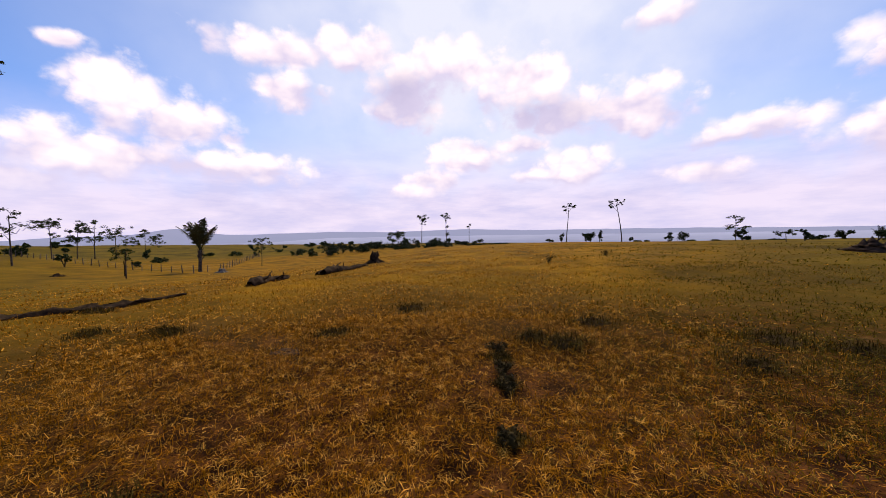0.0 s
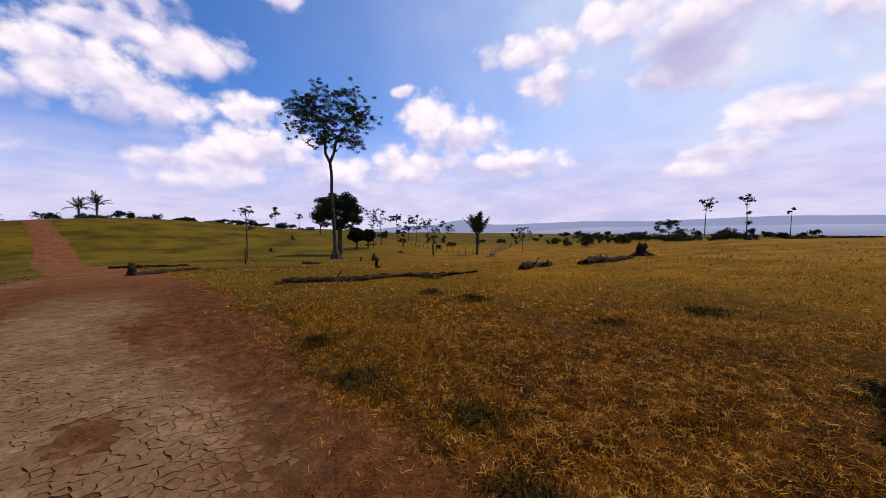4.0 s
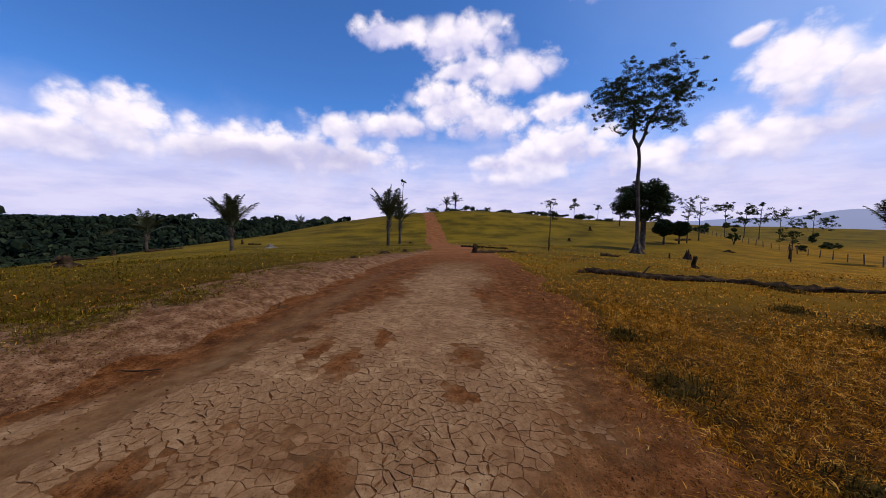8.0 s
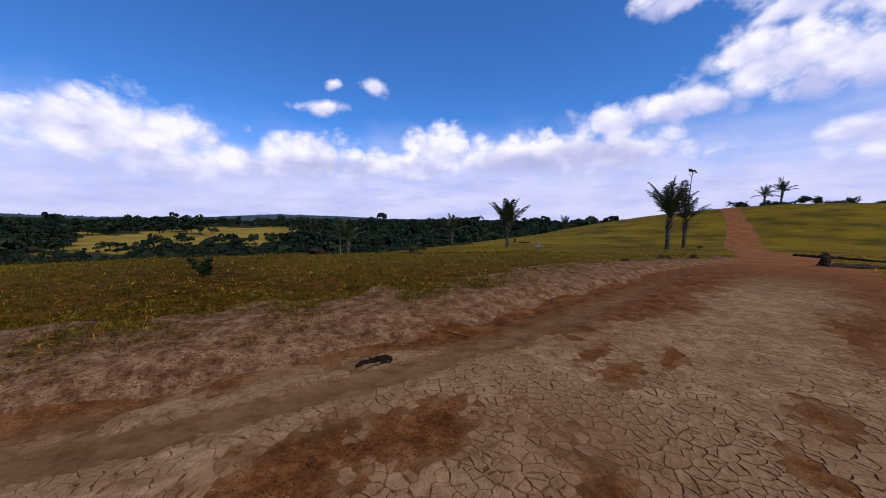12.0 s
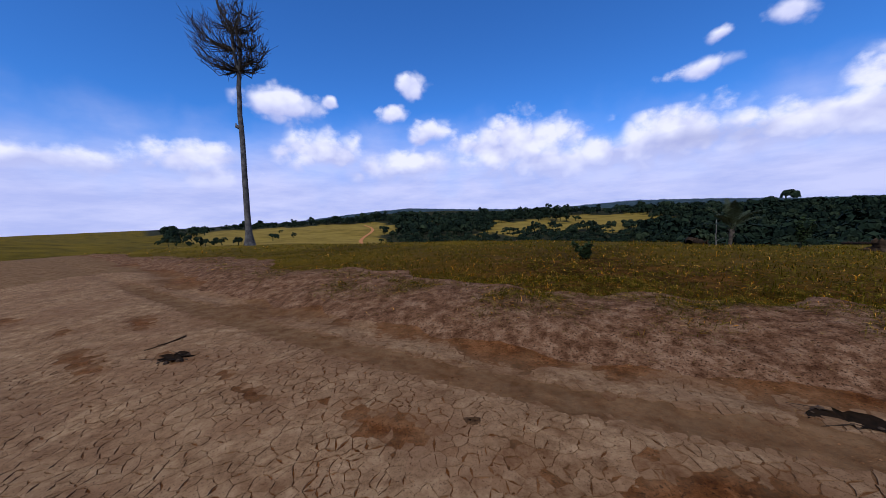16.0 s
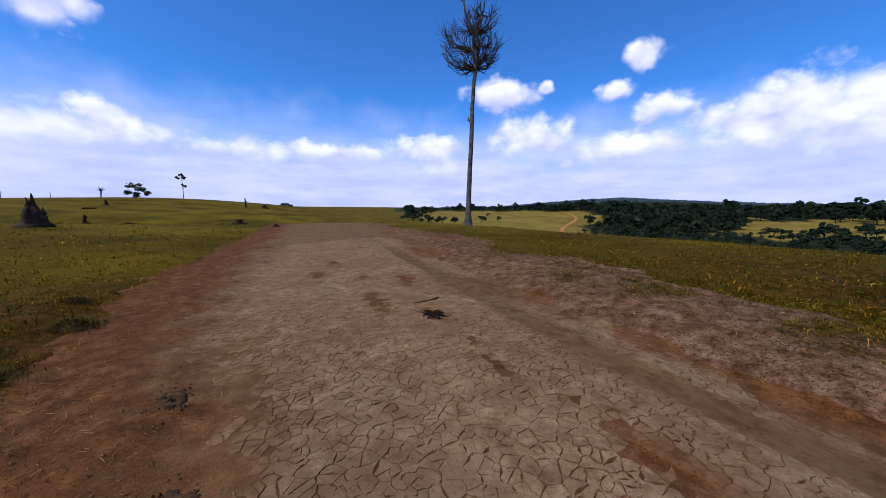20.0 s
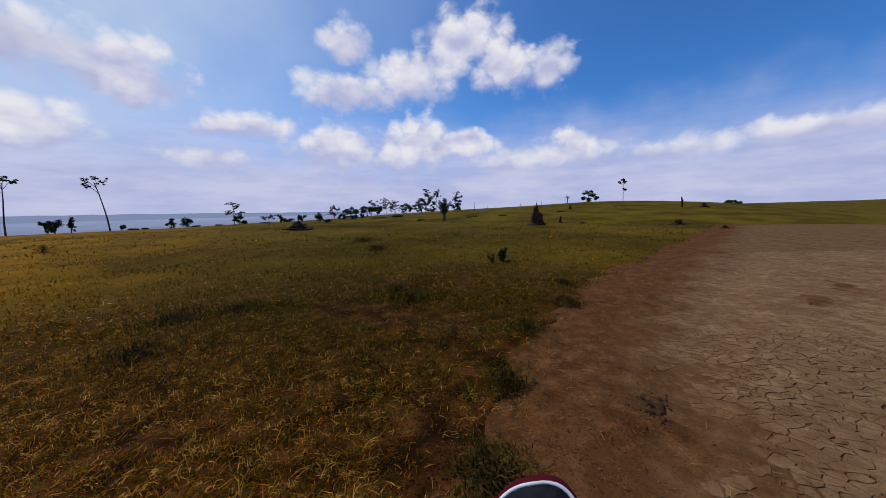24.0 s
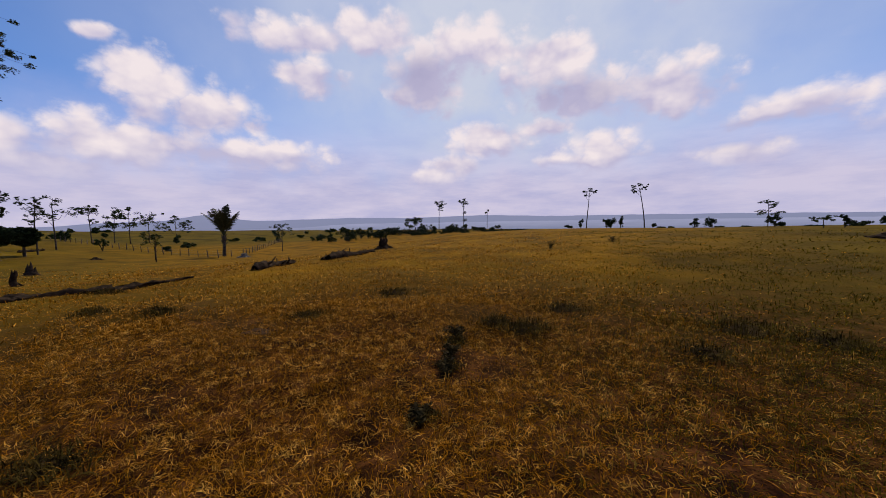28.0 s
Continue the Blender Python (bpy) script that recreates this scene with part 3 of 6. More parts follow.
def build_ground():
    n_az = 420
    radii = [0.0, 0.25]
    while radii[-1] < 4800:
        radii.append(radii[-1] * (1.06 if radii[-1] < 1.2 else (1.0155 if radii[-1] < 70 else 1.028)))
    radii = np.array(radii[1:])
    a = np.linspace(0, 2 * np.pi, n_az, endpoint=False)
    R, A = np.meshgrid(radii, a, indexing="ij")
    x, y = -R * np.sin(A), R * np.cos(A)
    z = land(x, y)
    d = across(x, y)
    n, s = road_edges(x)
    on_road = smooth(0.0, 0.35, n - d) * smooth(0.0, 0.35, d - s) * smooth(-178, -172, x) * smooth(46, 42, x)
    far = smooth(-24, -9, x) * smooth(25, 9, x)
    under_bank = smooth(-0.35, -0.05, s - d) * smooth(0.1, 0.4, d - (s - 2.1 * far)) * smooth(-23, -20, x) * smooth(24, 21, x)
    z = z - 0.07 * on_road - 0.1 * under_bank
    v = np.stack([x, y, z], -1).reshape(-1, 3)
    i, j = np.meshgrid(np.arange(len(radii) - 1), np.arange(n_az), indexing="ij")
    k = (j + 1) % n_az
    f = np.stack([i * n_az + j, (i + 1) * n_az + j, (i + 1) * n_az + k, i * n_az + k], -1).reshape(-1, 4)
    v = np.vstack([v, [[0, 0, float(land(0, 0)) - 0.07]]])
    c = len(v) - 1
    tri = np.stack([np.arange(n_az), (np.arange(n_az) + 1) % n_az, np.full(n_az, c)], -1)
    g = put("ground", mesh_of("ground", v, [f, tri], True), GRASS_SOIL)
    sward = g.data.attributes.new("sward", "FLOAT", "POINT")
    rr = np.hypot(v[:, 0], v[:, 1])
    sward.data.foreach_set("value", (0.75 * smooth(5, 15, rr) + 0.25 * smooth(15, 42, rr)).astype(np.float32))
    # the driest grass lies on the rise to the north
    bearing = np.degrees(np.arctan2(-v[:, 0], v[:, 1]))
    parched = smooth(5, 15, rr) * smooth(62, 22, np.abs(bearing - 6)) * smooth(160, 90, rr)
    g.data.attributes.new("parched", "FLOAT", "POINT").data.foreach_set("value", parched.astype(np.float32))
    tagged(g, "rolling pasture of dry olive and straw-coloured grass over red soil", "ground", kind="structure")


def build_road():
    xs = [-175.0]
    while xs[-1] < 44:
        xs.append(xs[-1] + max(0.09, min(1.2, abs(xs[-1]) * 0.012)))
    xs = np.array(xs)
    t = np.linspace(0, 1, 64)
    X, Tt = np.meshgrid(xs, t, indexing="ij")
    n, s = road_edges(X)
    n, s = n + 0.12, s - 0.12
    D = s + (n - s) * Tt
    c, sl = road_mid(X)
    q = np.sqrt(1 + sl * sl)
    x = X - D * sl / q
    y = c + D / q
    z = land(x, y)
    crown = np.sin(np.pi * Tt) ** 0.35
    near = smooth(40, 8, np.hypot(x, y))
    ruts = -0.045 * np.exp(-((D - 1.9) / 0.32) ** 2) - 0.04 * np.exp(-((D + 1.8) / 0.26) ** 2) - 0.02 * np.exp(-((D - 0.3) / 0.3) ** 2) * smooth(-3, 3, x)
    z = z - 0.05 + 0.06 * crown + ruts * (0.3 + 0.7 * near) + near * (0.006 * wave(x, y, 5, 21) + 0.002 * wave(x, y, 17, 22))
    m_, k_ = len(xs), len(t)
    i, j = np.meshgrid(np.arange(m_ - 1), np.arange(k_ - 1), indexing="ij")
    f = np.stack([i * k_ + j, (i + 1) * k_ + j, (i + 1) * k_ + j + 1, i * k_ + j + 1], -1).reshape(-1, 4)
    r = put("road", mesh_of("road", np.stack([x, y, z], -1).reshape(-1, 3), [f], True), DIRT)
    return tagged(r, "rutted unpaved road of red-brown earth with pale dried mud", "dirt road", kind="structure")


build_ground()
road = build_road()


# ---- distance ----
def build_distance():
    """Far hills and the hazy plain, well beyond everything else."""
    def ridge(name, label, headings, dist, crest, foot, low, high, seed):
        h = np.radians(np.linspace(headings[0], headings[1], 160))
        deg = np.degrees(h)
        top = dist * np.tan(np.radians(crest(deg))) + 1.6
        top = top + dist * 0.0006 * (wave(deg, 0 * deg, 1.1, seed) + 0.5 * wave(deg, 0 * deg, 4.0, seed + 1))
        x, y = -dist * np.sin(h), dist * np.cos(h)
        zs = np.linspace(0, 1, 6)
        v = np.stack([np.stack([x * (1 + 0.05 * q), y * (1 + 0.05 * q), foot + (top - foot) * q], -1) for q in zs], 0)
        n = len(h)
        i, j = np.meshgrid(np.arange(5), np.arange(n - 1), indexing="ij")
        f = np.stack([i * n + j, i * n + j + 1, (i + 1) * n + j + 1, (i + 1) * n + j], -1).reshape(-1, 4)
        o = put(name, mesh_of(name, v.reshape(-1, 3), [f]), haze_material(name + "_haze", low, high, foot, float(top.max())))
        tagged(o, label, "backdrop", kind="structure")

    g = lambda d, c, w: np.exp(-((d - c) / w) ** 2)
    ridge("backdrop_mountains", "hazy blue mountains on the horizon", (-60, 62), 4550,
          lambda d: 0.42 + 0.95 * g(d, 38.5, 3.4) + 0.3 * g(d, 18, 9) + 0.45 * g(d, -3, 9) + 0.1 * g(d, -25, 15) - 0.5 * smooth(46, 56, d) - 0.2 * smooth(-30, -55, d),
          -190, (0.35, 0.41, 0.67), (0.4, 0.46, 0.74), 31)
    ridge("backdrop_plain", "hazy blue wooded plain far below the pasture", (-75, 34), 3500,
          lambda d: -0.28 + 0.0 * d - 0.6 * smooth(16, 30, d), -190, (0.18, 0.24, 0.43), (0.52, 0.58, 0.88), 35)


build_distance()


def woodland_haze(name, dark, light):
    """A far wooded slope with blue haze painted into its glow, mottled crown by crown."""
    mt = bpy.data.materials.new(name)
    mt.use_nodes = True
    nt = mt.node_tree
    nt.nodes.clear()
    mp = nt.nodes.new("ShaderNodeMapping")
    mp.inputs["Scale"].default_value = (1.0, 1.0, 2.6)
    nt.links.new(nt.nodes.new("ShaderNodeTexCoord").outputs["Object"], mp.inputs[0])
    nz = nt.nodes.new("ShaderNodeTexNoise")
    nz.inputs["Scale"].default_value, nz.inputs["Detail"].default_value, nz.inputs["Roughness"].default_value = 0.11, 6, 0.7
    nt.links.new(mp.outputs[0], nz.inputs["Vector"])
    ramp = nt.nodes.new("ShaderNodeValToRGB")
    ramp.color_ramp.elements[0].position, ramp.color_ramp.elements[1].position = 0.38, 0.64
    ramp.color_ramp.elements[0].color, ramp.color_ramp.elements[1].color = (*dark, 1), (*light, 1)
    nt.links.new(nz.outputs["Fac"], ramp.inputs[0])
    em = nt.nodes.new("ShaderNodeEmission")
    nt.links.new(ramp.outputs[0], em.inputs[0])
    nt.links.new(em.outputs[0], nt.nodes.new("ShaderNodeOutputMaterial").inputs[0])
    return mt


def wooded_ridge(name, label, dist, crest, dark, light, seed):
    """A far ridge whose crest is a ragged line of tree crowns: headings and elevations of the crest."""
    rng_r = np.random.default_rng(seed)
    deg = np.linspace(crest[0][0], crest[-1][0], 1500)
    top = np.interp(deg, [c[0] for c in crest], [c[1] for c in crest])
    crowns = np.abs(wave(deg, 0 * deg, 9.0, seed)) + 0.6 * np.abs(wave(deg, 0 * deg, 23.0, seed + 1)) + 0.35 * rng_r.random(len(deg))
    z_top = 1.6 + dist * np.tan(np.radians(top)) + crowns * dist * 0.0022 - dist * 0.001
    h = np.radians(deg)
    x, y = -dist * np.sin(h), dist * np.cos(h)
    v = np.stack([np.stack([x * (1 + 0.06 * q), y * (1 + 0.06 * q), -45 + (z_top + 45) * q], -1) for q in np.linspace(0, 1, 5)], 0)
    n = len(deg)
    i, j = np.meshgrid(np.arange(4), np.arange(n - 1), indexing="ij")
    f = np.stack([i * n + j, i * n + j + 1, (i + 1) * n + j + 1, (i + 1) * n + j], -1).reshape(-1, 4)
    tagged(put(name, mesh_of(name, v.reshape(-1, 3), [f]), woodland_haze(name + "_haze_glow", dark, light)), label, "backdrop", kind="structure")


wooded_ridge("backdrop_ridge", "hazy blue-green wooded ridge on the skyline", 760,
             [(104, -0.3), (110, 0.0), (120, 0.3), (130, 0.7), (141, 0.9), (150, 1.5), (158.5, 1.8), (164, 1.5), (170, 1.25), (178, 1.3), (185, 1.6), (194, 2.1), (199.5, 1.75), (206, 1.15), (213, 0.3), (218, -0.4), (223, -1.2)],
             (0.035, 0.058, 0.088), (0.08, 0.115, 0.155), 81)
wooded_ridge("backdrop_slope", "dim hazy blue-green wooded slope below the ridge", 700,
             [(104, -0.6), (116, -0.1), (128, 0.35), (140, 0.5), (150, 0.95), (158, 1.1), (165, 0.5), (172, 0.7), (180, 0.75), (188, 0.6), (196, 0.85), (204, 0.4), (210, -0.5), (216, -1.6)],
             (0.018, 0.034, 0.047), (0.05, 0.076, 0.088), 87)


# ---- trees ----
def grow(rng, geo, base, targets, r0, r_tip, sides=5, bend=0.12, power=0.6):
    """Branches from the nodes in base (point, radius) out to each target, nearest first. Returns the tips."""
    nodes = [(np.array(p, float), r) for p, r in base]
    order = sorted(range(len(targets)), key=lambda i: np.linalg.norm(targets[i] - nodes[-1][0]))
    tips = []
    for i in order:
        t = np.array(targets[i], float)
        best = min(range(len(nodes)), key=lambda k: np.linalg.norm(t - nodes[k][0]) + (0.5 * max(0, nodes[k][0][2] - t[2])))
        s, r = nodes[best]
        ln = np.linalg.norm(t - s)
        n = 4
        q = np.linspace(0, 1, n + 1)[:, None]
        p = s + (t - s) * q
        p[1:-1] += rng.normal(size=(n - 1, 3)) * ln * bend
        p[:, 2] += np.sin(q[:, 0] * np.pi) * ln * 0.06
        ra = max(r_tip * 1.4, r * power)
        rad = ra + (r_tip - ra) * np.linspace(0, 1, n + 1) ** 0.8
        geo.tube(p, rad, sides)
        for k in range(1, n + 1):
            nodes.append((p[k], rad[k]))
        tips.append(p[-1])
    return tips


def shell_points(rng, count, centre, radii, inner=0.35):
    d = rng.normal(size=(count, 3))
    d /= np.linalg.norm(d, axis=1)[:, None]
    return np.asarray(centre) + d * (inner + (1 - inner) * rng.random(count) ** 0.6)[:, None] * np.asarray(radii)


def trunk_line(rng, height, lean=(0, 0), wob=0.01, n=9):
    q = np.linspace(0, 1, n)
    p = np.zeros((n, 3))
    p[:, 2] = height * q
    p[:, 0] = lean[0] * q ** 1.6 + np.cumsum(rng.normal(size=n)) * wob * height * q
    p[:, 1] = lean[1] * q ** 1.6 + np.cumsum(rng.normal(size=n)) * wob * height * q
    p[0, :2] = 0
    return p


def tall_open_tree(name, heading, dist, top, label, seed=5):
    """A tall forest tree left standing, forked under a wide open crown."""
    rng = np.random.default_rng(seed)
    x, y, z = at(heading, dist)
    H = rise(heading, dist, top)
    t = thing(name, x, y, z - 0.1, label, "tree", turn=heading)
    wood = Geo()
    fork = H * 0.57
    p = trunk_line(rng, fork, (-0.25, 0.1), 0.006, 12)
    q = np.linspace(0, 1, 12)
    wood.tube(p, 0.23 - 0.06 * q + 0.42 * np.exp(-q * 22), 12)
    for a in np.linspace(0, 6.283, 6, endpoint=False):
        wood.tube([[math.cos(a) * 0.95, math.sin(a) * 0.95, -0.15], [math.cos(a) * 0.45, math.sin(a) * 0.45, 0.35], [math.cos(a) * 0.15, math.sin(a) * 0.15, 1.5]], [0.14, 0.2, 0.1], 6)
    f = p[-1]
    left = np.array([f, f + [-0.5, 0, 1.1], f + [-0.45, 0.2, 2.4], f + [-0.6, 0.1, 4.2]])
    right = np.array([f, f + [0.45, 0.1, 1.0], f + [0.75, 0, 2.2], f + [1.7, -0.2, 4.2]])
    wood.tube(left, [0.2, 0.17, 0.15, 0.11], 8)
    wood.tube(right, [0.2, 0.16, 0.14, 0.1], 8)
    base = [(left[1], 0.16), (left[2], 0.14), (left[3], 0.11), (right[1], 0.15), (right[2], 0.13), (right[3], 0.1)]
    W = dist * math.tan(radians(6.3))
    tg = [np.array([W * s * 0.95, rng.normal() * W * 0.4, H * h]) for s, h in
          ((-1, 0.9), (-0.72, 0.93), (-0.85, 0.8), (-0.55, 0.83), (-0.3, 0.95), (-0.1, 0.99), (0.15, 0.93), (0.4, 0.97), (0.62, 0.98), (0.8, 0.9),
           (0.95, 0.83), (0.7, 0.8), (0.45, 0.82), (0.1, 0.8), (-0.2, 0.84), (-0.45, 0.74), (-0.75, 0.72), (-0.3, 0.68), (0.35, 0.7),
           (0.62, 0.68), (0.2, 0.64), (-0.5, 0.88), (0.3, 0.88), (0.55, 0.9), (-0.15, 0.74))]
    tg += list(shell_points(rng, 70, (0, 0, H * 0.8), (W * 0.9, W * 0.8, H * 0.17), 0.45))
    tips = grow(rng, wood, base, tg, 0.1, 0.018, 5, 0.1)
    crown = Geo()
    for p in tips:
        r = 0.22 + 0.36 * rng.random()
        for _ in range(6):
            c = p + rng.normal(size=3) * (0.68, 0.68, 0.5)
            wood.tube([p, (p + c) / 2 + rng.normal(size=3) * 0.05, c], [0.018, 0.014, 0.008], 3, False)
            crown.leaves(rng, c, (r * 0.85, r * 0.85, r * 0.5), 66, 0.085)
    put("trunk", wood.mesh("trunk", True), BARK, t, "dark tapering trunk, forked under the crown")
    put("crown", crown.mesh("crown"), LEAF, t, "sparse dark green foliage in loose clumps")
    return t


def dome_tree(name, heading, dist, top, low, width, label, seed, mat=None, group=""):
    """A dense rounded tree: short trunk, limbs, crown of many clumps with an uneven outline."""
    rng = np.random.default_rng(seed)
    x, y, z = at(heading, dist)
    H, L = rise(heading, dist, top), rise(heading, dist, low)
    W = dist * math.tan(radians(width / 2))
    t = thing(name, x, y, z - 0.1, label, "tree", group, turn=heading)
    wood = Geo()
    p = trunk_line(rng, max(0.6, L + 0.25 * (H - L)), (0, 0), 0.01, 6)
    r0 = 0.035 * H + 0.02 * W
    wood.tube(p, np.linspace(r0, r0 * 0.6, 6), 8)
    tg = shell_points(rng, 26 if dist < 100 else 9, (0, 0, L + 0.45 * (H - L)), (W * 0.85, W * 0.85, (H - L) * 0.46), 0.55)
    tips = grow(rng, wood, [(p[-2], r0 * 0.6), (p[-1], r0 * 0.5)], tg, 0.1, 0.02, 5, 0.08)
    put("trunk", wood.mesh("trunk", True), BARK, t)
    crown = Geo()
    leaf = max(0.12, dist * 0.0028)
    airy = dist > 100
    for q in list(tips) + list(shell_points(rng, 10 if airy else 46, (0, 0, L + 0.48 * (H - L)), (W * 0.86, W * 0.86, (H - L) * 0.5), 0.25)):
        r = W * (0.1 + 0.16 * rng.random() if airy else 0.16 + 0.1 * rng.random())
        crown.leaves(rng, q, (r * 1.15, r * 1.15, r * 0.75), 60 if airy else 230, leaf * (0.85 if airy else 1.15))
    put("crown", crown.mesh("crown"), mat or LEAF_DENSE, t)
    return t


def slender_tree(name, heading, dist, top, label, seed, lean=0.0, pads=((0, 0, 1.0),), width=0.16, group="", mat=None):
    """A tall thin-stemmed tree with a few flat clumps: pads of (side, height from 0 to 1, size)."""
    rng = np.random.default_rng(seed)
    x, y, z = at(heading, dist)
    H = rise(heading, dist, top)
    t = thing(name, x, y, z - 0.1, label, "tree", group, turn=heading)
    wood = Geo()
    p = trunk_line(rng, H * 0.93, (lean * H, 0), 0.006, 9)
    r0 = max(0.07, 0.012 * H)
    wood.tube(p, np.linspace(r0 * 1.2, r0 * 0.5, 9), 7)
    crown = Geo()
    leaf = max(0.09, dist * 0.0019)
    for sx, h, s in pads:
        k = min(8, max(1, int(h * 8.6)))
        tip = np.array([p[k][0] + sx * H * width, rng.normal() * H * 0.04, H * h])
        grow(rng, wood, [(p[max(1, k - 1)], r0 * 0.7)], [tip], 0.1, r0 * 0.25, 5, 0.1)
        for _ in range(7):
            c = tip + rng.normal(size=3) * np.array([1, 1, 0.75]) * H * width * 0.36 * s
            r = H * width * rng.uniform(0.12, 0.27) * s
            wood.tube([tip - [0, 0, 0.04 * H], (tip + c) / 2, c], [r0 * 0.22, r0 * 0.16, r0 * 0.08], 3, False)
            crown.leaves(rng, c, (r * 1.3, r * 1.3, r * rng.uniform(0.5, 1.0)), 20, leaf)
    put("trunk", wood.mesh("trunk", True), BARK, t)
    put("crown", crown.mesh("crown"), mat or LEAF, t)
    return t


def bush(name, heading, dist, top, width, label, seed, group="", mat=None):
    """A low shrub or young tree of many clumps on several stems."""
    rng = np.random.default_rng(seed)
    x, y, z = at(heading, dist)
    H = max(0.3, rise(heading, dist, top))
    W = dist * math.tan(radians(width / 2))
    t = thing(name, x, y, z - 0.05, label, "shrub", group, turn=heading)
    wood, crown = Geo(), Geo()
    leaf = max(0.07, dist * 0.0024)
    for k in range(5):
        tip = np.array([rng.uniform(-0.7, 0.7) * W, rng.uniform(-0.7, 0.7) * W, H * rng.uniform(0.3, 0.92)])
        wood.tube([[0, 0, 0], tip * (0.35, 0.35, 0.5), tip], [0.03 * H, 0.022 * H, 0.01 * H], 5)
        for _ in range(5):
            r = W * rng.uniform(0.16, 0.36)
            c = tip + rng.normal(size=3) * (W * 0.22, W * 0.22, H * 0.12)
            crown.leaves(rng, c, (r, r, min(r * 0.9, H * 0.28)), 24, leaf * 0.85)
    put("stems", wood.mesh("stems"), BARK, t)
    put("foliage", crown.mesh("foliage"), mat or LEAF_DENSE, t)
    return t


# palm fronds: three shapes that all palms share
def frond_mesh(seed, droop, length=1.0):
    rng = np.random.default_rng(seed)
    g = Geo()
    n = 14
    q = np.linspace(0, 1, n)
    ang = radians(82) - droop * q ** 1.8
    step = length / (n - 1)
    px = np.concatenate([[0], np.cumsum(np.cos(ang[:-1]) * step)])
    pz = np.concatenate([[0], np.cumsum(np.sin(ang[:-1]) * step)])
    p = np.stack([px, 0 * q, pz], -1)
    g.tube(p, 0.016 * (1 - 0.85 * q) + 0.002, 5)
    v, f = [], []
    for i in range(46):
        s = 0.2 + 0.8 * i / 45
        c = np.array([np.interp(s, q, px), 0, np.interp(s, q, pz)])
        a = np.interp(s, q, ang)
        d = np.array([math.cos(a), 0, math.sin(a)])
        ln = length * 0.24 * (math.sin(math.pi * min(1, 0.16 + 0.84 * s)) ** 0.6 + 0.12) * rng.uniform(0.8, 1.1)
        for side in (-1, 1):
            w = d * 0.75 + np.array([0, side * 0.75, 0]) + np.array([0, 0, -0.18]) + rng.normal(size=3) * 0.1
            w /= np.linalg.norm(w)
            tip = c + w * ln + np.array([0, 0, -0.22 * ln])
            mid = c + w * ln * 0.5
            b = len(v)
            v += [c - d * 0.008 * length, c + d * 0.008 * length, mid + d * 0.009 * length, mid - d * 0.009 * length, tip]
            f += [[b, b + 1, b + 2], [b, b + 2, b + 3], [b + 3, b + 2, b + 4]]
    g.add(np.array(v), np.array(f))
    me = g.mesh("frond")
    me.materials.append(FROND)
    return me


FRONDS = [frond_mesh(1, 0.6), frond_mesh(2, 1.0), frond_mesh(3, 1.5), frond_mesh(4, 0.3)]


def palm(heading, dist, top, label, seed, stem=0.42, count=13, group="palms on the pasture", spread=50, bias=0.0, name="palm"):
    """A stemmed palm with stiff upright feather fronds."""
    rng = np.random.default_rng(seed)
    x, y, z = at(heading, dist)
    H = rise(heading, dist, top)
    t = thing(name, x, y, z - 0.1, label, "palm", group, turn=heading)
    g = Geo()
    S = H * stem
    q = np.linspace(0, 1, 10)
    p = trunk_line(rng, S, (0.02 * H, 0), 0.008, 10)
    r = 0.022 * H + 0.07
    g.tube(p, r * (1.15 - 0.3 * q + 0.35 * smooth(0.6, 1.0, q)), 9)
    for i in range(14):  # stubs of old leaf bases
        a, h = i * 2.4, S * (0.55 + 0.45 * i / 14)
        c = np.array([p[-1][0] * h / S, p[-1][1] * h / S, h])
        o = np.array([math.cos(a), math.sin(a), 0.9])
        g.tube([c, c + o * r * 1.3, c + o * r * 2.0 + np.array([0, 0, r * 0.5])], [r * 0.4, r * 0.3, r * 0.15], 5)
    put("trunk", g.mesh("trunk", True), BARK, t, "short stem ringed with old leaf bases")
    L = (H - S) * 1.12
    for i in range(count):
        tilt = 0.72 * spread * (i / (count - 1)) ** 0.7
        kind = 3 if tilt < 14 else (0 if tilt < 34 else (1 if tilt < 55 else 2))
        m = Matrix.Translation(p[-1]) @ Matrix.Rotation(i * 2.399 + bias, 4, "Z") @ Matrix.Rotation(radians(tilt - 8 + rng.normal() * 5), 4, "Y") @ Matrix.Scale(L * rng.uniform(0.85, 1.08), 4)
        put("frond", FRONDS[kind], None, t, m=m)
    return t


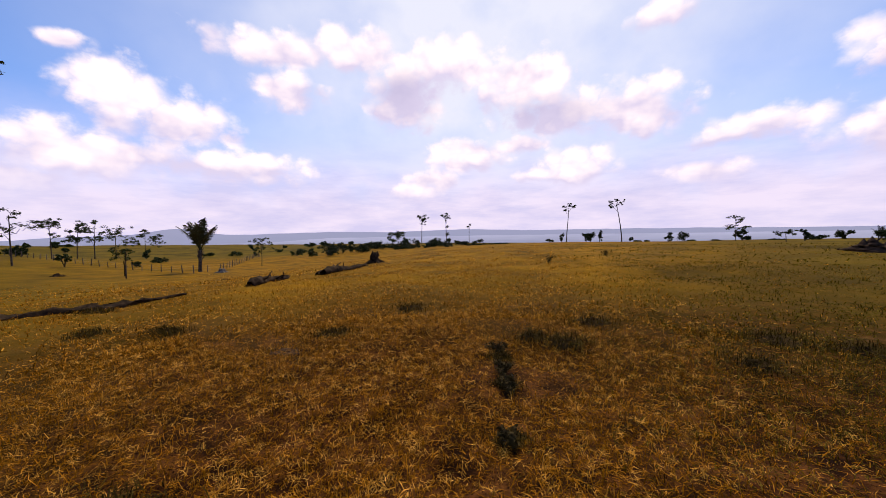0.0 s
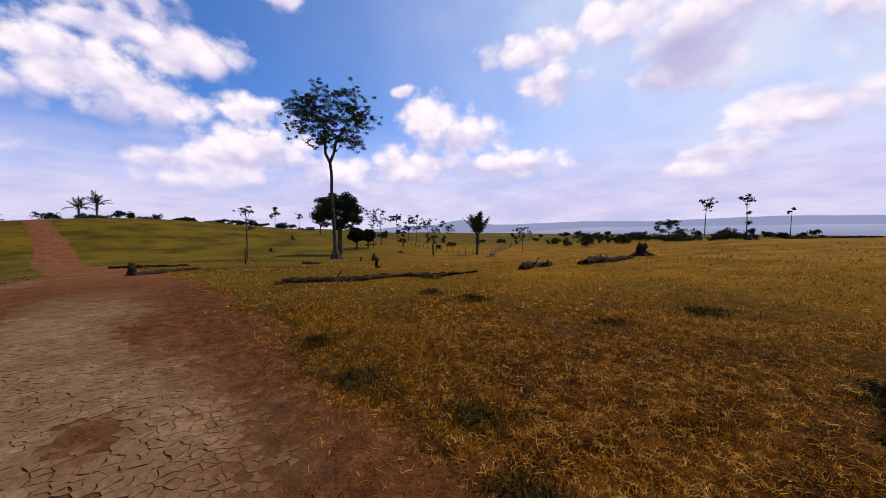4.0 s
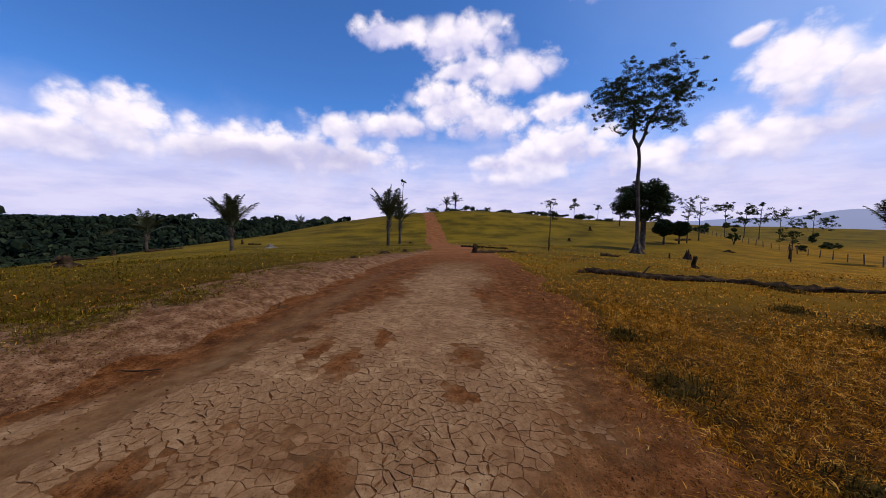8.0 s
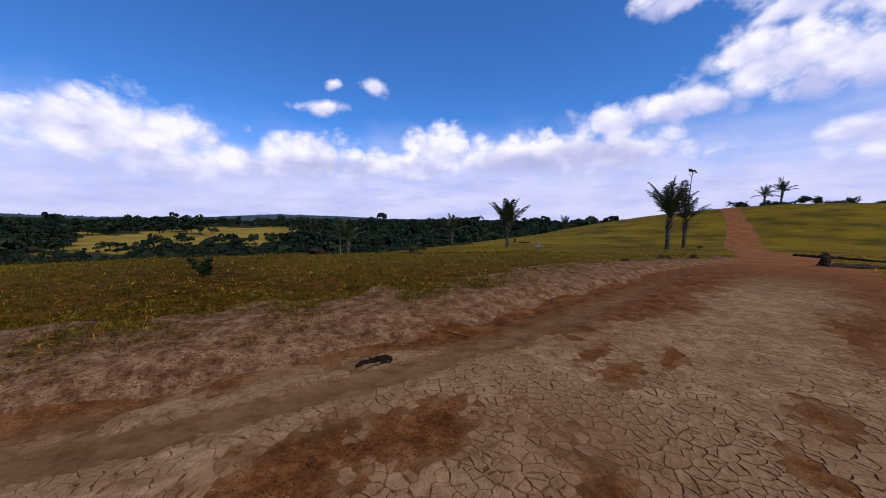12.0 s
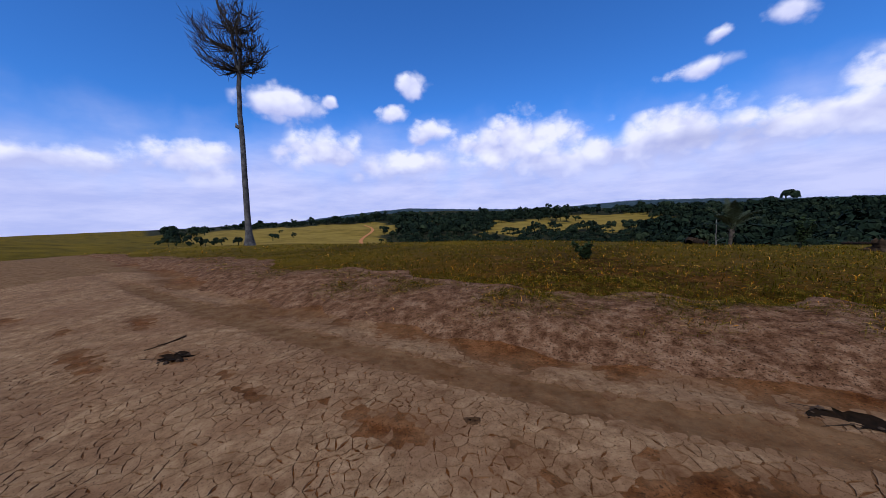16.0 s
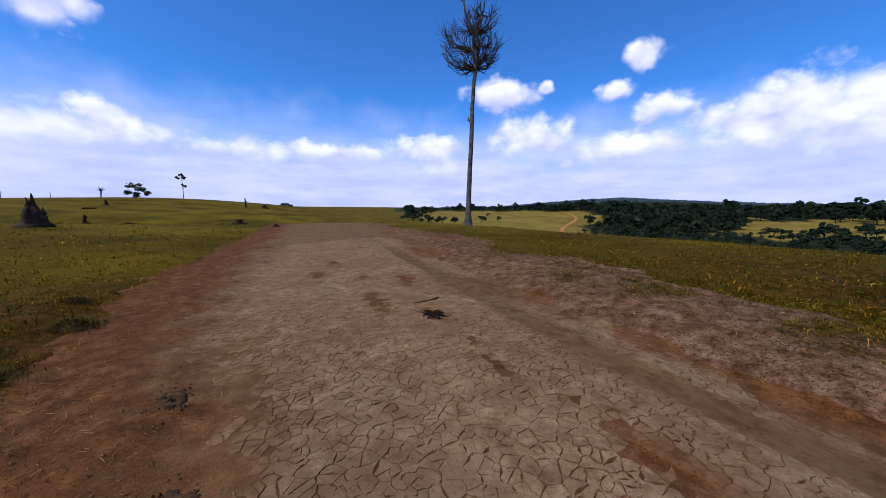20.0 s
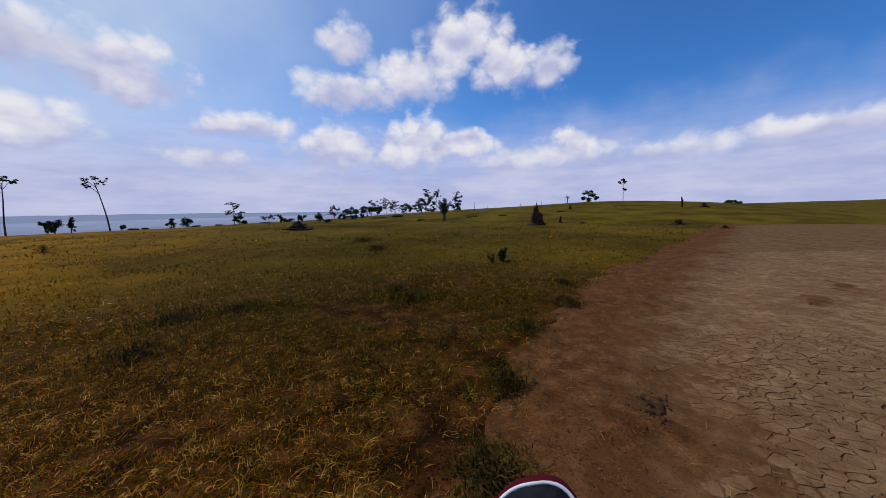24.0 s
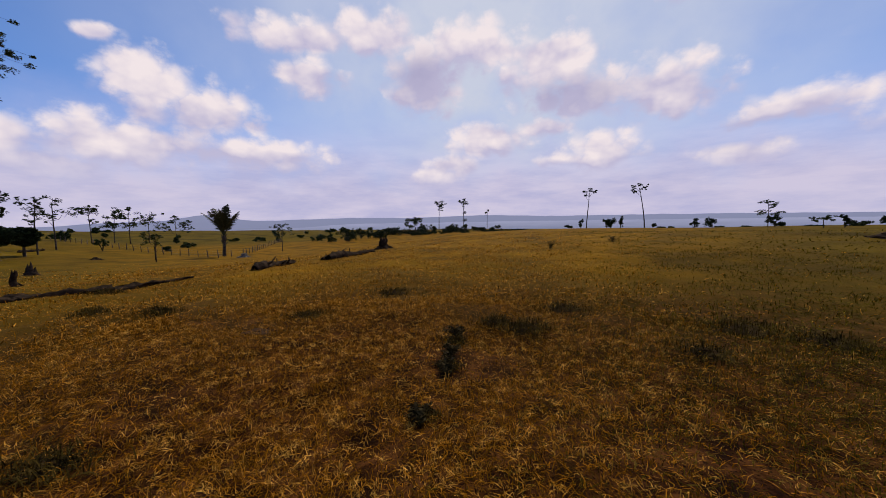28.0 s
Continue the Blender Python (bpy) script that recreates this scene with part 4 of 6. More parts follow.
def dead_tree(heading, dist, top, seed=9):
    """A tall straight dead tree, bare but for a broom of fine twigs."""
    rng = np.random.default_rng(seed)
    x, y, z = at(heading, dist)
    H = rise(heading, dist, top)
    t = thing("dead_tree", x, y, z - 0.1, "tall straight dead tree with a broom of bare grey twigs", "tree", turn=heading)
    wood = Geo()
    F = H * 0.66
    p = trunk_line(rng, F, (0.28, 0), 0.0025, 14)
    q = np.linspace(0, 1, 14)
    wood.tube(p, 0.23 - 0.08 * q + 0.22 * np.exp(-q * 26), 11)
    k = p[9]
    wood.tube([k + [-0.1, 0, 0], k + [-0.3, 0, 0.1], k + [-0.33, 0, 0.35]], [0.12, 0.13, 0.03], 7)
    f = p[-1]
    stems = []
    for pts, rr in ((((0, 0, 0), (-0.25, 0.1, 1.6), (-0.2, 0.1, 3.2), (-0.9, 0.2, 4.4), (-1.1, 0.1, 5.4), (-0.9, 0, 6.7)), (0.14, 0.12, 0.1, 0.09, 0.06, 0.02)),
                    (((0, 0, 0), (0.2, -0.2, 1.5), (0.05, -0.2, 3.0), (0.35, -0.1, 4.3), (0.55, 0, 4.7)), (0.13, 0.11, 0.1, 0.07, 0.03)),
                    (((0, 0, 0), (0.6, 0.2, 1.0), (0.9, 0.3, 2.0)), (0.1, 0.07, 0.03)),
                    (((-1.1, 0.1, 5.4), (-1.7, 0.1, 5.9), (-2.3, 0.1, 5.95)), (0.05, 0.03, 0.015))):
        a = np.array(pts) + f
        wood.tube(a, rr, 7)
        stems += [(a[i], rr[i]) for i in range(1, len(a))]
    put("trunk", wood.mesh("trunk", True), DEAD_BARK, t, "straight grey weathered trunk")
    twigs = Geo()
    tg = list(shell_points(rng, 120, f + np.array([-1.0, 0, 2.0]), (2.1, 1.9, 2.3), 0.5)) + list(shell_points(rng, 70, f + np.array([0.9, 0, 1.6]), (1.3, 1.3, 1.5), 0.5)) + \
        list(shell_points(rng, 60, f + np.array([0.35, 0, 4.0]), (1.4, 1.4, 1.2), 0.5))
    nodes = [(f + np.array([0, 0, 0.2]), 0.06)] + stems
    tips = []
    for q_ in tg:
        s, r = min(nodes[:14], key=lambda n_: np.linalg.norm(q_ - n_[0]) + 1.2 * max(0, n_[0][2] - q_[2] + 0.5))
        mid = (s + q_) / 2 + rng.normal(size=3) * 0.12 + np.array([(q_ - s)[0] * 0.18, (q_ - s)[1] * 0.18, -0.22])
        twigs.tube([s, mid, q_], [0.034, 0.026, 0.012], 4, False)
        for _ in range(5):
            w = 0.4 + 0.6 * rng.random()
            b = mid + (q_ - mid) * w * 0.9
            e = b + (q_ - mid) * 0.35 + rng.normal(size=3) * 0.3 + np.array([0, 0, 0.25])
            twigs.tube([b, (b + e) / 2 + rng.normal(size=3) * 0.04, e], [0.018, 0.014, 0.008], 3, False)
    o = put("twig_broom", twigs.mesh("twig_broom"), BARK, t, "dense broom of bare upswept twigs")
    o["kind"] = "stuff"


tall_open_tree("tall_tree", 59.4, 45, 21.4, "tall dark tree with forked trunk and open crown on the pasture")
dome_tree("round_tree", 58.7, 62, 6.4, 0.3, 8.6, "dense rounded dark green tree behind the tall tree", 11)
dead_tree(217.8, 30, 31.0)

palm(35.9, 70, 2.5, "upright feather palm beside the fence corner", 21, bias=0.4, spread=42)
palm(121.3, 45, 3.9, "dark feather palm with stiff arching fronds on the slope", 22, bias=2.0, spread=42)
palm(98.5, 50, 5.5, "upright feather palm beside the road", 23, stem=0.45, count=12, spread=45)
palm(96.6, 58, 3.6, "feather palm close behind another palm by the road", 24, stem=0.5, count=9, spread=60)
palm(130.7, 72, 1.7, "small feather palm against the dark woods", 25, count=10, spread=75)
palm(87.2, 158, 4.9, "feather palm on the hilltop", 26, stem=0.5, count=11, group="hilltop palms", spread=80)
palm(88.7, 160, 4.3, "feather palm among bushes on the hilltop", 27, stem=0.45, count=11, group="hilltop palms", spread=90)
palm(112.3, 150, 1.2, "low feather palm on the far slope", 28, stem=0.2, count=10, spread=85)
palm(287.0, 60, 1.6, "pale upright young palm on the pasture", 29, stem=0.45, count=9, spread=30)
palm(267.2, 142, 1.8, "small palm on the hill crest", 30, stem=0.55, count=8, spread=70)
palm(307.5, 130, 0.2, "fan of palm fronds at the field's edge", 34, stem=0.25, count=9, spread=75)
palm(148.0, 60, 0.9, "feather palm at the shaded foot of the slope", 35, count=10, spread=75)

rng_t = np.random.default_rng(59)
LONE = "lone trees on the pasture"
slender_tree("slender_tree", 3.6, 140, 3.2, "tall thin tree with a flat-topped crown", 41, 0.03, ((-0.3, 0.9, 1), (0.45, 0.97, 1), (0.3, 0.82, 0.7), (-0.1, 0.98, 1)), 0.24, LONE)
slender_tree("slender_tree", 359.4, 150, 3.3, "tall thin tree with tiered clumps of leaves", 42, 0.0, ((0.1, 0.98, 1), (-0.4, 0.93, 1), (0.4, 0.92, 0.9), (0.3, 0.6, 0.6), (0.2, 0.35, 0.7)), 0.16, LONE)
slender_tree("slender_tree", 355.5, 180, 1.7, "thin small-crowned tree before the hazy plain", 43, 0.03, ((0.2, 0.98, 0.7), (-0.5, 0.88, 0.5)), 0.14, LONE)
slender_tree("slender_tree", 339.8, 118, 4.4, "tall bare-stemmed tree with a thin flat crown", 44, 0.04, ((-0.9, 0.97, 0.7), (0.1, 1.0, 0.7), (0.8, 0.95, 0.7), (-0.6, 0.87, 0.5)), 0.13, LONE)
slender_tree("slender_tree", 332.0, 108, 4.8, "tall leaning bare-stemmed tree with ragged leaf clumps", 45, -0.13, ((-0.9, 0.97, 0.8), (0.1, 1.0, 0.6), (0.8, 0.95, 0.8), (-1.0, 0.86, 0.6)), 0.13, LONE)
slender_tree("slender_tree", 319.0, 100, 1.8, "short-trunked tree with a ragged two-tiered crown", 46, 0.0, ((-0.1, 0.95, 1), (0.4, 0.85, 0.8), (-0.7, 0.6, 1), (0.5, 0.58, 0.9)), 0.3, LONE)
slender_tree("slender_tree", 314.5, 92, -0.2, "low spreading thin-leaved tree", 47, 0.0, ((-0.8, 0.85, 1), (0.8, 0.85, 1), (0.1, 1.0, 0.9)), 0.5, LONE)
slender_tree("slender_tree", 71.8, 45, 3.6, "slim young tree with a small dark crown", 48, 0.0, ((-0.3, 0.94, 1), (0.4, 0.93, 1), (0.0, 0.99, 1), (0.5, 0.62, 0.4)), 0.17, LONE, LEAF_DENSE)
slender_tree("slender_tree", 259.4, 140, 3.9, "thin upright tree on the hill crest", 49, -0.02, ((0.0, 0.97, 0.9), (-0.6, 0.85, 0.7), (0.5, 0.85, 0.7), (0.2, 0.5, 0.9)), 0.16, LONE)
slender_tree("slender_tree", 96.2, 130, 7.0, "very tall thin tree with a small flat crown", 50, 0.04, ((-0.4, 0.98, 1), (0.6, 0.97, 1)), 0.07, LONE)
for i, (h, d, top, w) in enumerate(((53.3, 85, 2.9, 0.2), (52.0, 95, 3.2, 0.3), (49.3, 120, 2.0, 0.3), (47.4, 130, 1.8, 0.35), (46.0, 130, 2.0, 0.25), (44.2, 140, 1.3, 0.5), (41.5, 150, 0.9, 0.45), (68.0, 165, 3.4, 0.2), (64.6, 170, 2.4, 0.25), (28.4, 75, -0.1, 0.35), (43.3, 62, -1.1, 0.3))):
    slender_tree("pasture_tree", h, d, top, "thin dark tree with flat clumps of leaves", 60 + i, 0.02, tuple((rng_t.uniform(-1, 1), rng_t.uniform(0.55, 1.0), rng_t.uniform(0.6, 1.2)) for _ in range(3 + i % 4)) + ((0.1, 1.0, 0.8),), w * 0.8, "scattered pasture trees")
dome_tree("pasture_tree", 56.0, 78, 0.4, -1.8, 3.4, "low dark rounded tree", 75, group="scattered pasture trees")
dome_tree("pasture_tree", 54.2, 82, 0.2, -1.8, 2.6, "low dark rounded tree", 76, group="scattered pasture trees")
dome_tree("pasture_tree", 264.1, 140, 2.5, 0.9, 3.2, "dark spreading tree on the hill crest", 77, LEAF, "scattered pasture trees")
dome_tree("pasture_tree", 7.6, 125, 0.9, -1.6, 3.8, "wide flat-topped tree above the thicket", 78, LEAF, "scattered pasture trees")
for i, (h, d, top, w) in enumerate(((293.6, 150, 1.4, 3.0), (291.0, 150, 2.2, 3.2), (289.4, 155, 2.5, 2.2), (285.0, 155, 1.6, 2.2), (302.6, 140, 0.8, 3.2), (300.0, 140, 1.0, 2.6), (298.4, 145, 0.8, 2.2), (247.0, 170, 0.4, 2.0))):
    dome_tree("crest_tree", h, d, top, -0.2, w, "hazy dark tree at the edge of the hill", 80 + i, LEAF, "trees along the hill's edge")

for i, (h, d, top, w) in enumerate(((290.3, 150, 3.3, 0.22), (288.4, 152, 3.0, 0.2), (285.1, 155, 2.5, 0.3), (299.3, 142, 1.7, 0.35), (296.9, 145, 1.9, 0.35), (295.4, 146, 1.5, 0.4), (305.2, 136, 0.9, 0.4))):
    slender_tree("crest_tree", h, d, top, "hazy ragged tree at the edge of the hill", 160 + i, 0.01, tuple((rng_t.uniform(-1, 1), rng_t.uniform(0.4, 0.95), rng_t.uniform(0.7, 1.2)) for _ in range(5)) + ((0.0, 1.0, 0.9),), w, "trees along the hill's edge")


# scrub along the edge of the pasture, one by one
EDGE = "bushes along the pasture's edge"
rng = np.random.default_rng(77)
for i in range(26):
    h = (342 - i * 1.9 + rng.normal() * 0.7) % 360
    bush("bush", h, 95 + rng.uniform(-8, 25), rng.uniform(-1.5, 0.3), rng.uniform(0.6, 1.9), "dark bush at the pasture's edge", 100 + i, EDGE)
for i in range(40):
    h = 2 + rng.uniform(-12, 17)
    bush("bush", h, 105 + rng.uniform(-10, 30), rng.uniform(-1.7, -0.6) - 0.035 * abs(h - 4), rng.uniform(1.6, 3.4), "dark thicket bush below the pasture", 140 + i, "thicket below the pasture")
for i in range(34):
    h = rng.uniform(13, 56)
    d = rng.uniform(90, 260)
    bush("bush", h, d, math.degrees(math.atan2(at(h, d)[2] - 1.6 + rng.uniform(1.0, 2.8), d)), rng.uniform(0.6, 1.8), "low olive shrub on the lower pasture", 190 + i, "shrubs on the lower pasture", LEAF)
for i in range(20):
    h = 64 + i * 1.35 + rng.normal() * 0.4
    d = 165 + rng.uniform(-5, 10)
    bush("bush", h, d, math.degrees(math.atan2(at(h, d)[2] - 1.6 + rng.uniform(1.2, 3.2), d)), rng.uniform(1.4, 2.8), "dark bush on the hilltop", 240 + i, "bushes on the hilltop")


# ---- woods on the far slopes ----
def in_field(h, d):
    """Open fields between the woods."""
    h, d = h + 1.6 * np.sin(d / 31) + 0.9 * np.sin(d / 11 + h), d + 22 * np.sin(h * 0.9) + 9 * np.sin(h * 3.1)
    return ((h > 155) & (h < 170) & (d > 350) & (d < 560)) | ((h > 171) & (h < 181) & (d > 330) & (d < 480)) | ((h > 197.5) & (h < 226) & (d > 120) & (d < 560)) | \
        ((h > 183) & (h < 190) & (d > 520) & (d < 600))


def build_woods():
    rng = np.random.default_rng(91)
    kinds = []
    for k in range(8):
        # a crown of several domes, leaves lying along each dome's skin
        g = Geo()
        for _ in range(rng.integers(4, 7)):
            c = rng.normal(size=3) * (0.3, 0.3, 0.15) + np.array([0, 0, 0.6])
            r = rng.uniform(0.22, 0.4)
            n = 18
            o = rng.normal(size=(n, 3))
            o /= np.linalg.norm(o, axis=1)[:, None]
            o[:, 2] = np.where(o[:, 2] < -0.2, -o[:, 2], o[:, 2])
            p = c + o * r * (1, 1, 0.8) * rng.uniform(0.8, 1.1, (n, 1))
            u = np.cross(o, rng.normal(size=(n, 3)))
            u /= np.linalg.norm(u, axis=1)[:, None]
            w = np.cross(o, u)
            s = 0.17 * rng.uniform(0.6, 1.3, (n, 1))
            v = np.stack([p - u * s - o * 0.03, p + w * s * 0.7, p + u * s + o * 0.02, p - w * s * 0.7], 1).reshape(-1, 3)
            b = np.arange(n)[:, None] * 4
            g.add(v, np.concatenate([b + np.array([[0, 1, 2]]), b + np.array([[0, 2, 3]])]))
        g.tube([[0, 0, -0.1], [0.02, 0, 0.3], [0, 0.02, 0.6]], [0.05, 0.04, 0.03], 4, False)
        tube4 = np.concatenate(g.f4)
        kinds.append((np.concatenate(g.v), np.concatenate(g.f3 + [tube4[:, [0, 1, 2]], tube4[:, [0, 2, 3]]])))
    vs, fs, n = [], [], 0
    count = 0
    while count < 2900:
        h = rng.uniform(104, 228)
        q = rng.random()
        d = 140 + 260 * rng.random() if q < 0.5 else 400 + 250 * rng.random()
        lone = rng.random() < 0.012
        if (in_field(h + rng.normal() * 1.3, d) and not lone) or (h < 118 and d < 230) or (h > 222 and rng.random() < 0.5) or (d < 170 and rng.random() < 0.6) or (h > 199.5 and h < 205 and d < 540):
            continue
        x, y, z = at(h, d)
        s = rng.uniform(4.5, 9.5) * (1.4 if rng.random() < 0.1 else 1.0) * (1.0 if d > 220 else 0.7) * (0.75 if h > 208 or (h > 195 and d < 400) else 1.0) * (0.85 + 0.3 * d / 700) * (0.55 if d < 330 and 158 < h < 200 else 1.0) * (1.45 if rng.random() < 0.05 else 1.0)
        v, f = kinds[count % 8]
        a = rng.random() * 6.283
        c, sn = math.cos(a) * s * rng.uniform(0.8, 1.15), math.sin(a) * s
        vv = np.stack([v[:, 0] * c - v[:, 1] * sn, v[:, 0] * sn + v[:, 1] * c, v[:, 2] * s * rng.uniform(0.8, 1.25)], -1) + (x, y, z)
        vs.append(vv)
        fs.append(f + n)
        n += len(vv)
        count += 1
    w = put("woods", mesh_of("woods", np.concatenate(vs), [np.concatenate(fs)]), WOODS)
    tagged(w, "dense dark green woods over the far slopes", "woods", kind="stuff")
    # darker brown-green ground under the woods, stubble on the far fields
    g = bpy.data.objects["ground"].data
    co = np.empty(len(g.vertices) * 3, dtype=np.float32)
    g.vertices.foreach_get("co", co)
    co = co.reshape(-1, 3)
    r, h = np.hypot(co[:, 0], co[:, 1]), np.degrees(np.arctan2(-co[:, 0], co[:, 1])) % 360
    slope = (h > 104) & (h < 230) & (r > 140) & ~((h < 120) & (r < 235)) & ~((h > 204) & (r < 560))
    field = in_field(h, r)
    for name, value in (("ground_cover", slope & ~field), ("stubble", field & (r > 100))):
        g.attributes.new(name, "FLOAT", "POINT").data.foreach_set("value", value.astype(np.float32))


build_woods()
blend_by(GRASS_SOIL, "ground_cover", ((0.012, 0.014, 0.006), (0.03, 0.028, 0.012)), 0.2)
blend_by(GRASS_SOIL, "stubble", ((0.12, 0.08, 0.012), (0.22, 0.15, 0.03)), 0.05)


def far_track():
    q = np.linspace(0, 1, 50)
    h = 201.6 + 0.9 * np.sin(q * 7) - 0.5 * q
    d = 235 + 270 * q
    x, y = -d * np.sin(np.radians(h)), d * np.cos(np.radians(h))
    w = 3.2
    v = []
    for s in (-1, 1):
        xx, yy = x + s * w * np.cos(np.radians(h)) * 0.5, y + s * w * np.sin(np.radians(h)) * 0.5
        v.append(np.stack([xx, yy, land(xx, yy) + 0.5], -1))
    v = np.concatenate(v)
    i = np.arange(49)
    f = np.stack([i, i + 50, i + 51, i + 1], -1)
    tagged(put("far_road", mesh_of("far_road", v, [f]), FAR_DIRT), "winding red dirt track on the far field", "dirt road", kind="structure")


far_track()


# ---- the earth bank along the south of the road ----
def build_bank():
    xs = np.concatenate([np.arange(-24, -9, 0.12), np.arange(-9, 10, 0.045), np.arange(10, 26, 0.12)])
    t = np.linspace(0, 1, 50)
    X, Tt = np.meshgrid(xs, t, indexing="ij")
    _, s = road_edges(X)
    width = (2.3 + 0.35 * wave(X, 0 * X, 0.9, 41) + 0.22 * wave(X, 0 * X, 3.5, 42)) * (0.25 + 0.75 * smooth(-24, -9, X) * smooth(25, 9, X))
    D = s + 0.2 - (width + 0.2) * Tt
    c, sl = road_mid(X)
    q = np.sqrt(1 + sl * sl)
    x, y = X - D * sl / q, c + D / q
    body = np.sin(np.pi * np.clip(Tt, 0.0, 1)) ** 0.75
    lump = 0.012 * wave(x, y, 2.6, 43) + 0.007 * wave(x, y, 8, 44) + 0.007 * wave(x, y, 21, 45) + 0.006 * wave(x, y, 43, 46) + 0.0055 * np.random.default_rng(47).normal(size=x.shape)
    z = land(x, y) - 0.06 + 0.1 * body + (lump + 0.02) * body + 0.04 * np.exp(-((Tt - 0.86) / 0.08) ** 2)
    a, b = len(xs), len(t)
    i, j = np.meshgrid(np.arange(a - 1), np.arange(b - 1), indexing="ij")
    f = np.stack([i * b + j, i * b + j + 1, (i + 1) * b + j + 1, (i + 1) * b + j], -1).reshape(-1, 4)
    o = put("road_bank", mesh_of("road_bank", np.stack([x, y, z], -1).reshape(-1, 3), [f], True), BANK)
    tagged(o, "low crumbling bank of bare pinkish earth beside the road", "earth bank", kind="structure")


def bank_top(x, y):
    """About the height of the bank's surface."""
    d = across(x, y)
    _, s = road_edges(x)
    width = (2.3 + 0.35 * wave(x, 0 * x, 0.9, 41)) * (0.25 + 0.75 * smooth(-24, -9, x) * smooth(25, 9, x))
    q = np.clip((s + 0.2 - d) / (width + 0.2), 0.001, 0.999)
    return land(x, y) - 0.04 + 0.12 * np.sin(np.pi * q) ** 0.75 + 0.018 * wave(x, y, 2.6, 43) + 0.01 * wave(x, y, 8, 44)


build_bank()

# brown patches where the pale crust is gone: x, y, half length, half width, turn
BARE = [
    (-1.55, -2.1, 1.25, 0.42, -18), (0.75, -2.82, 0.5, 0.17, -20), (2.1, -3.16, 0.24, 0.1, -25), (2.6, -3.5, 0.2, 0.08, -20), (5.45, -5.0, 0.5, 0.15, -28),
    (7.4, -4.1, 0.42, 0.15, -25), (4.75, -3.7, 0.6, 0.17, -28), (3.6, -3.85, 0.3, 0.12, -20), (-4.1, -1.05, 0.42, 0.15, -10), (-4.3, -1.45, 0.5, 0.12, -8), (-4.7, -0.75, 0.36, 0.1, 5),
    (-4.25, 0.3, 0.34, 0.24, 0), (-6.6, -1.7, 2.3, 0.3, -19), (8.6, -5.2, 0.5, 0.2, -20), (-7.4, 0.9, 0.9, 0.2, 0), (6.4, -4.6, 0.3, 0.1, -28), (-3.4, 0.15, 0.2, 0.1, 10),
]


def crust(x, y):
    """How much of the pale cracked crust lies here, 0 to 1."""
    d = across(x, y)
    lo = -2.6 - 0.4 * smooth(5, 11, x) + 1.0 * smooth(-2.6, -4.0, x) + 1.1 * smooth(-4, -7.5, x)
    hi = 1.6 - 0.15 * smooth(0, 3, x) + 0.85 * smooth(3.2, 6.5, x) - 0.5 * smooth(-4, -8, x)
    w = 0.3 * wave(x, y, 1.6, 51) + 0.22 * wave(x, y, 4.5, 52) + 0.16 * wave(x, y, 13, 55)
    m = smooth(-0.5, 0.5, d - lo + w) * smooth(-0.85, 0.6, hi - d + w)
    for bx, by, a, b, turn in BARE:
        c, s = math.cos(radians(turn)), math.sin(radians(turn))
        u, v = ((x - bx) * c + (y - by) * s) / a, (-(x - bx) * s + (y - by) * c) / b
        m = m * smooth(0.35, 1.4, np.hypot(u, v) + 0.3 * wave(x, y, 5, 53) + 0.3 * wave(x, y, 15, 56) + 0.2 * wave(x, y, 37, 58))
    m = m * (1 - 0.97 * np.exp(-((d + 1.78) / 0.24) ** 4) * smooth(-4.5, -3.0, x) * smooth(12, 8, x))
    m = m * smooth(-1.5, -0.7, wave(x, y, 0.9, 54)) * smooth(-1.7, -0.9, wave(x, y, 3.6, 57))
    return m * smooth(-15, -9, x) * smooth(30, 25, x)


pale = road.data.attributes.new("pale", "FLOAT", "POINT")
co = np.empty(len(road.data.vertices) * 3, dtype=np.float32)
road.data.vertices.foreach_get("co", co)
co = co.reshape(-1, 3)
dust = np.exp(-((across(co[:, 0], co[:, 1]) + 1.8) / 0.3) ** 2) * smooth(-14, -6, co[:, 0]) * smooth(14, 6, co[:, 0])
pale.data.foreach_set("value", np.clip(1.6 * crust(co[:, 0], co[:, 1]) * (1 - crust(co[:, 0], co[:, 1])) + crust(co[:, 0], co[:, 1]) * (0.02 + 0.85 * smooth(-9, -12, co[:, 0]) + 0.85 * smooth(11, 14, co[:, 0])) + dust * 0.6 + 0.03 + 0.18 * smooth(0.5, 4, co[:, 0]), 0, 1).astype(np.float32))


red = road.data.attributes.new("red", "FLOAT", "POINT")
red.data.foreach_set("value", (0.9 * smooth(-10, -24, co[:, 0])).astype(np.float32))
blend_by(DIRT, "red", ((0.105, 0.037, 0.012), (0.2, 0.08, 0.029)), 0.9)
blend_by(DIRT, "pale", ((0.09, 0.045, 0.018), (0.17, 0.1, 0.048)), 5.0)


def on_ground(heading, el):
    """Where the line of sight at that heading and elevation meets the land."""
    d = np.arange(1.0, 220, 0.25)
    a = radians(heading)
    hit = np.nonzero(land(-d * math.sin(a), d * math.cos(a)) > 1.6 + d * math.tan(radians(el)))[0]
    dist = float(d[hit[0]]) if len(hit) else 120.0
    return at(heading, dist) + (dist,)


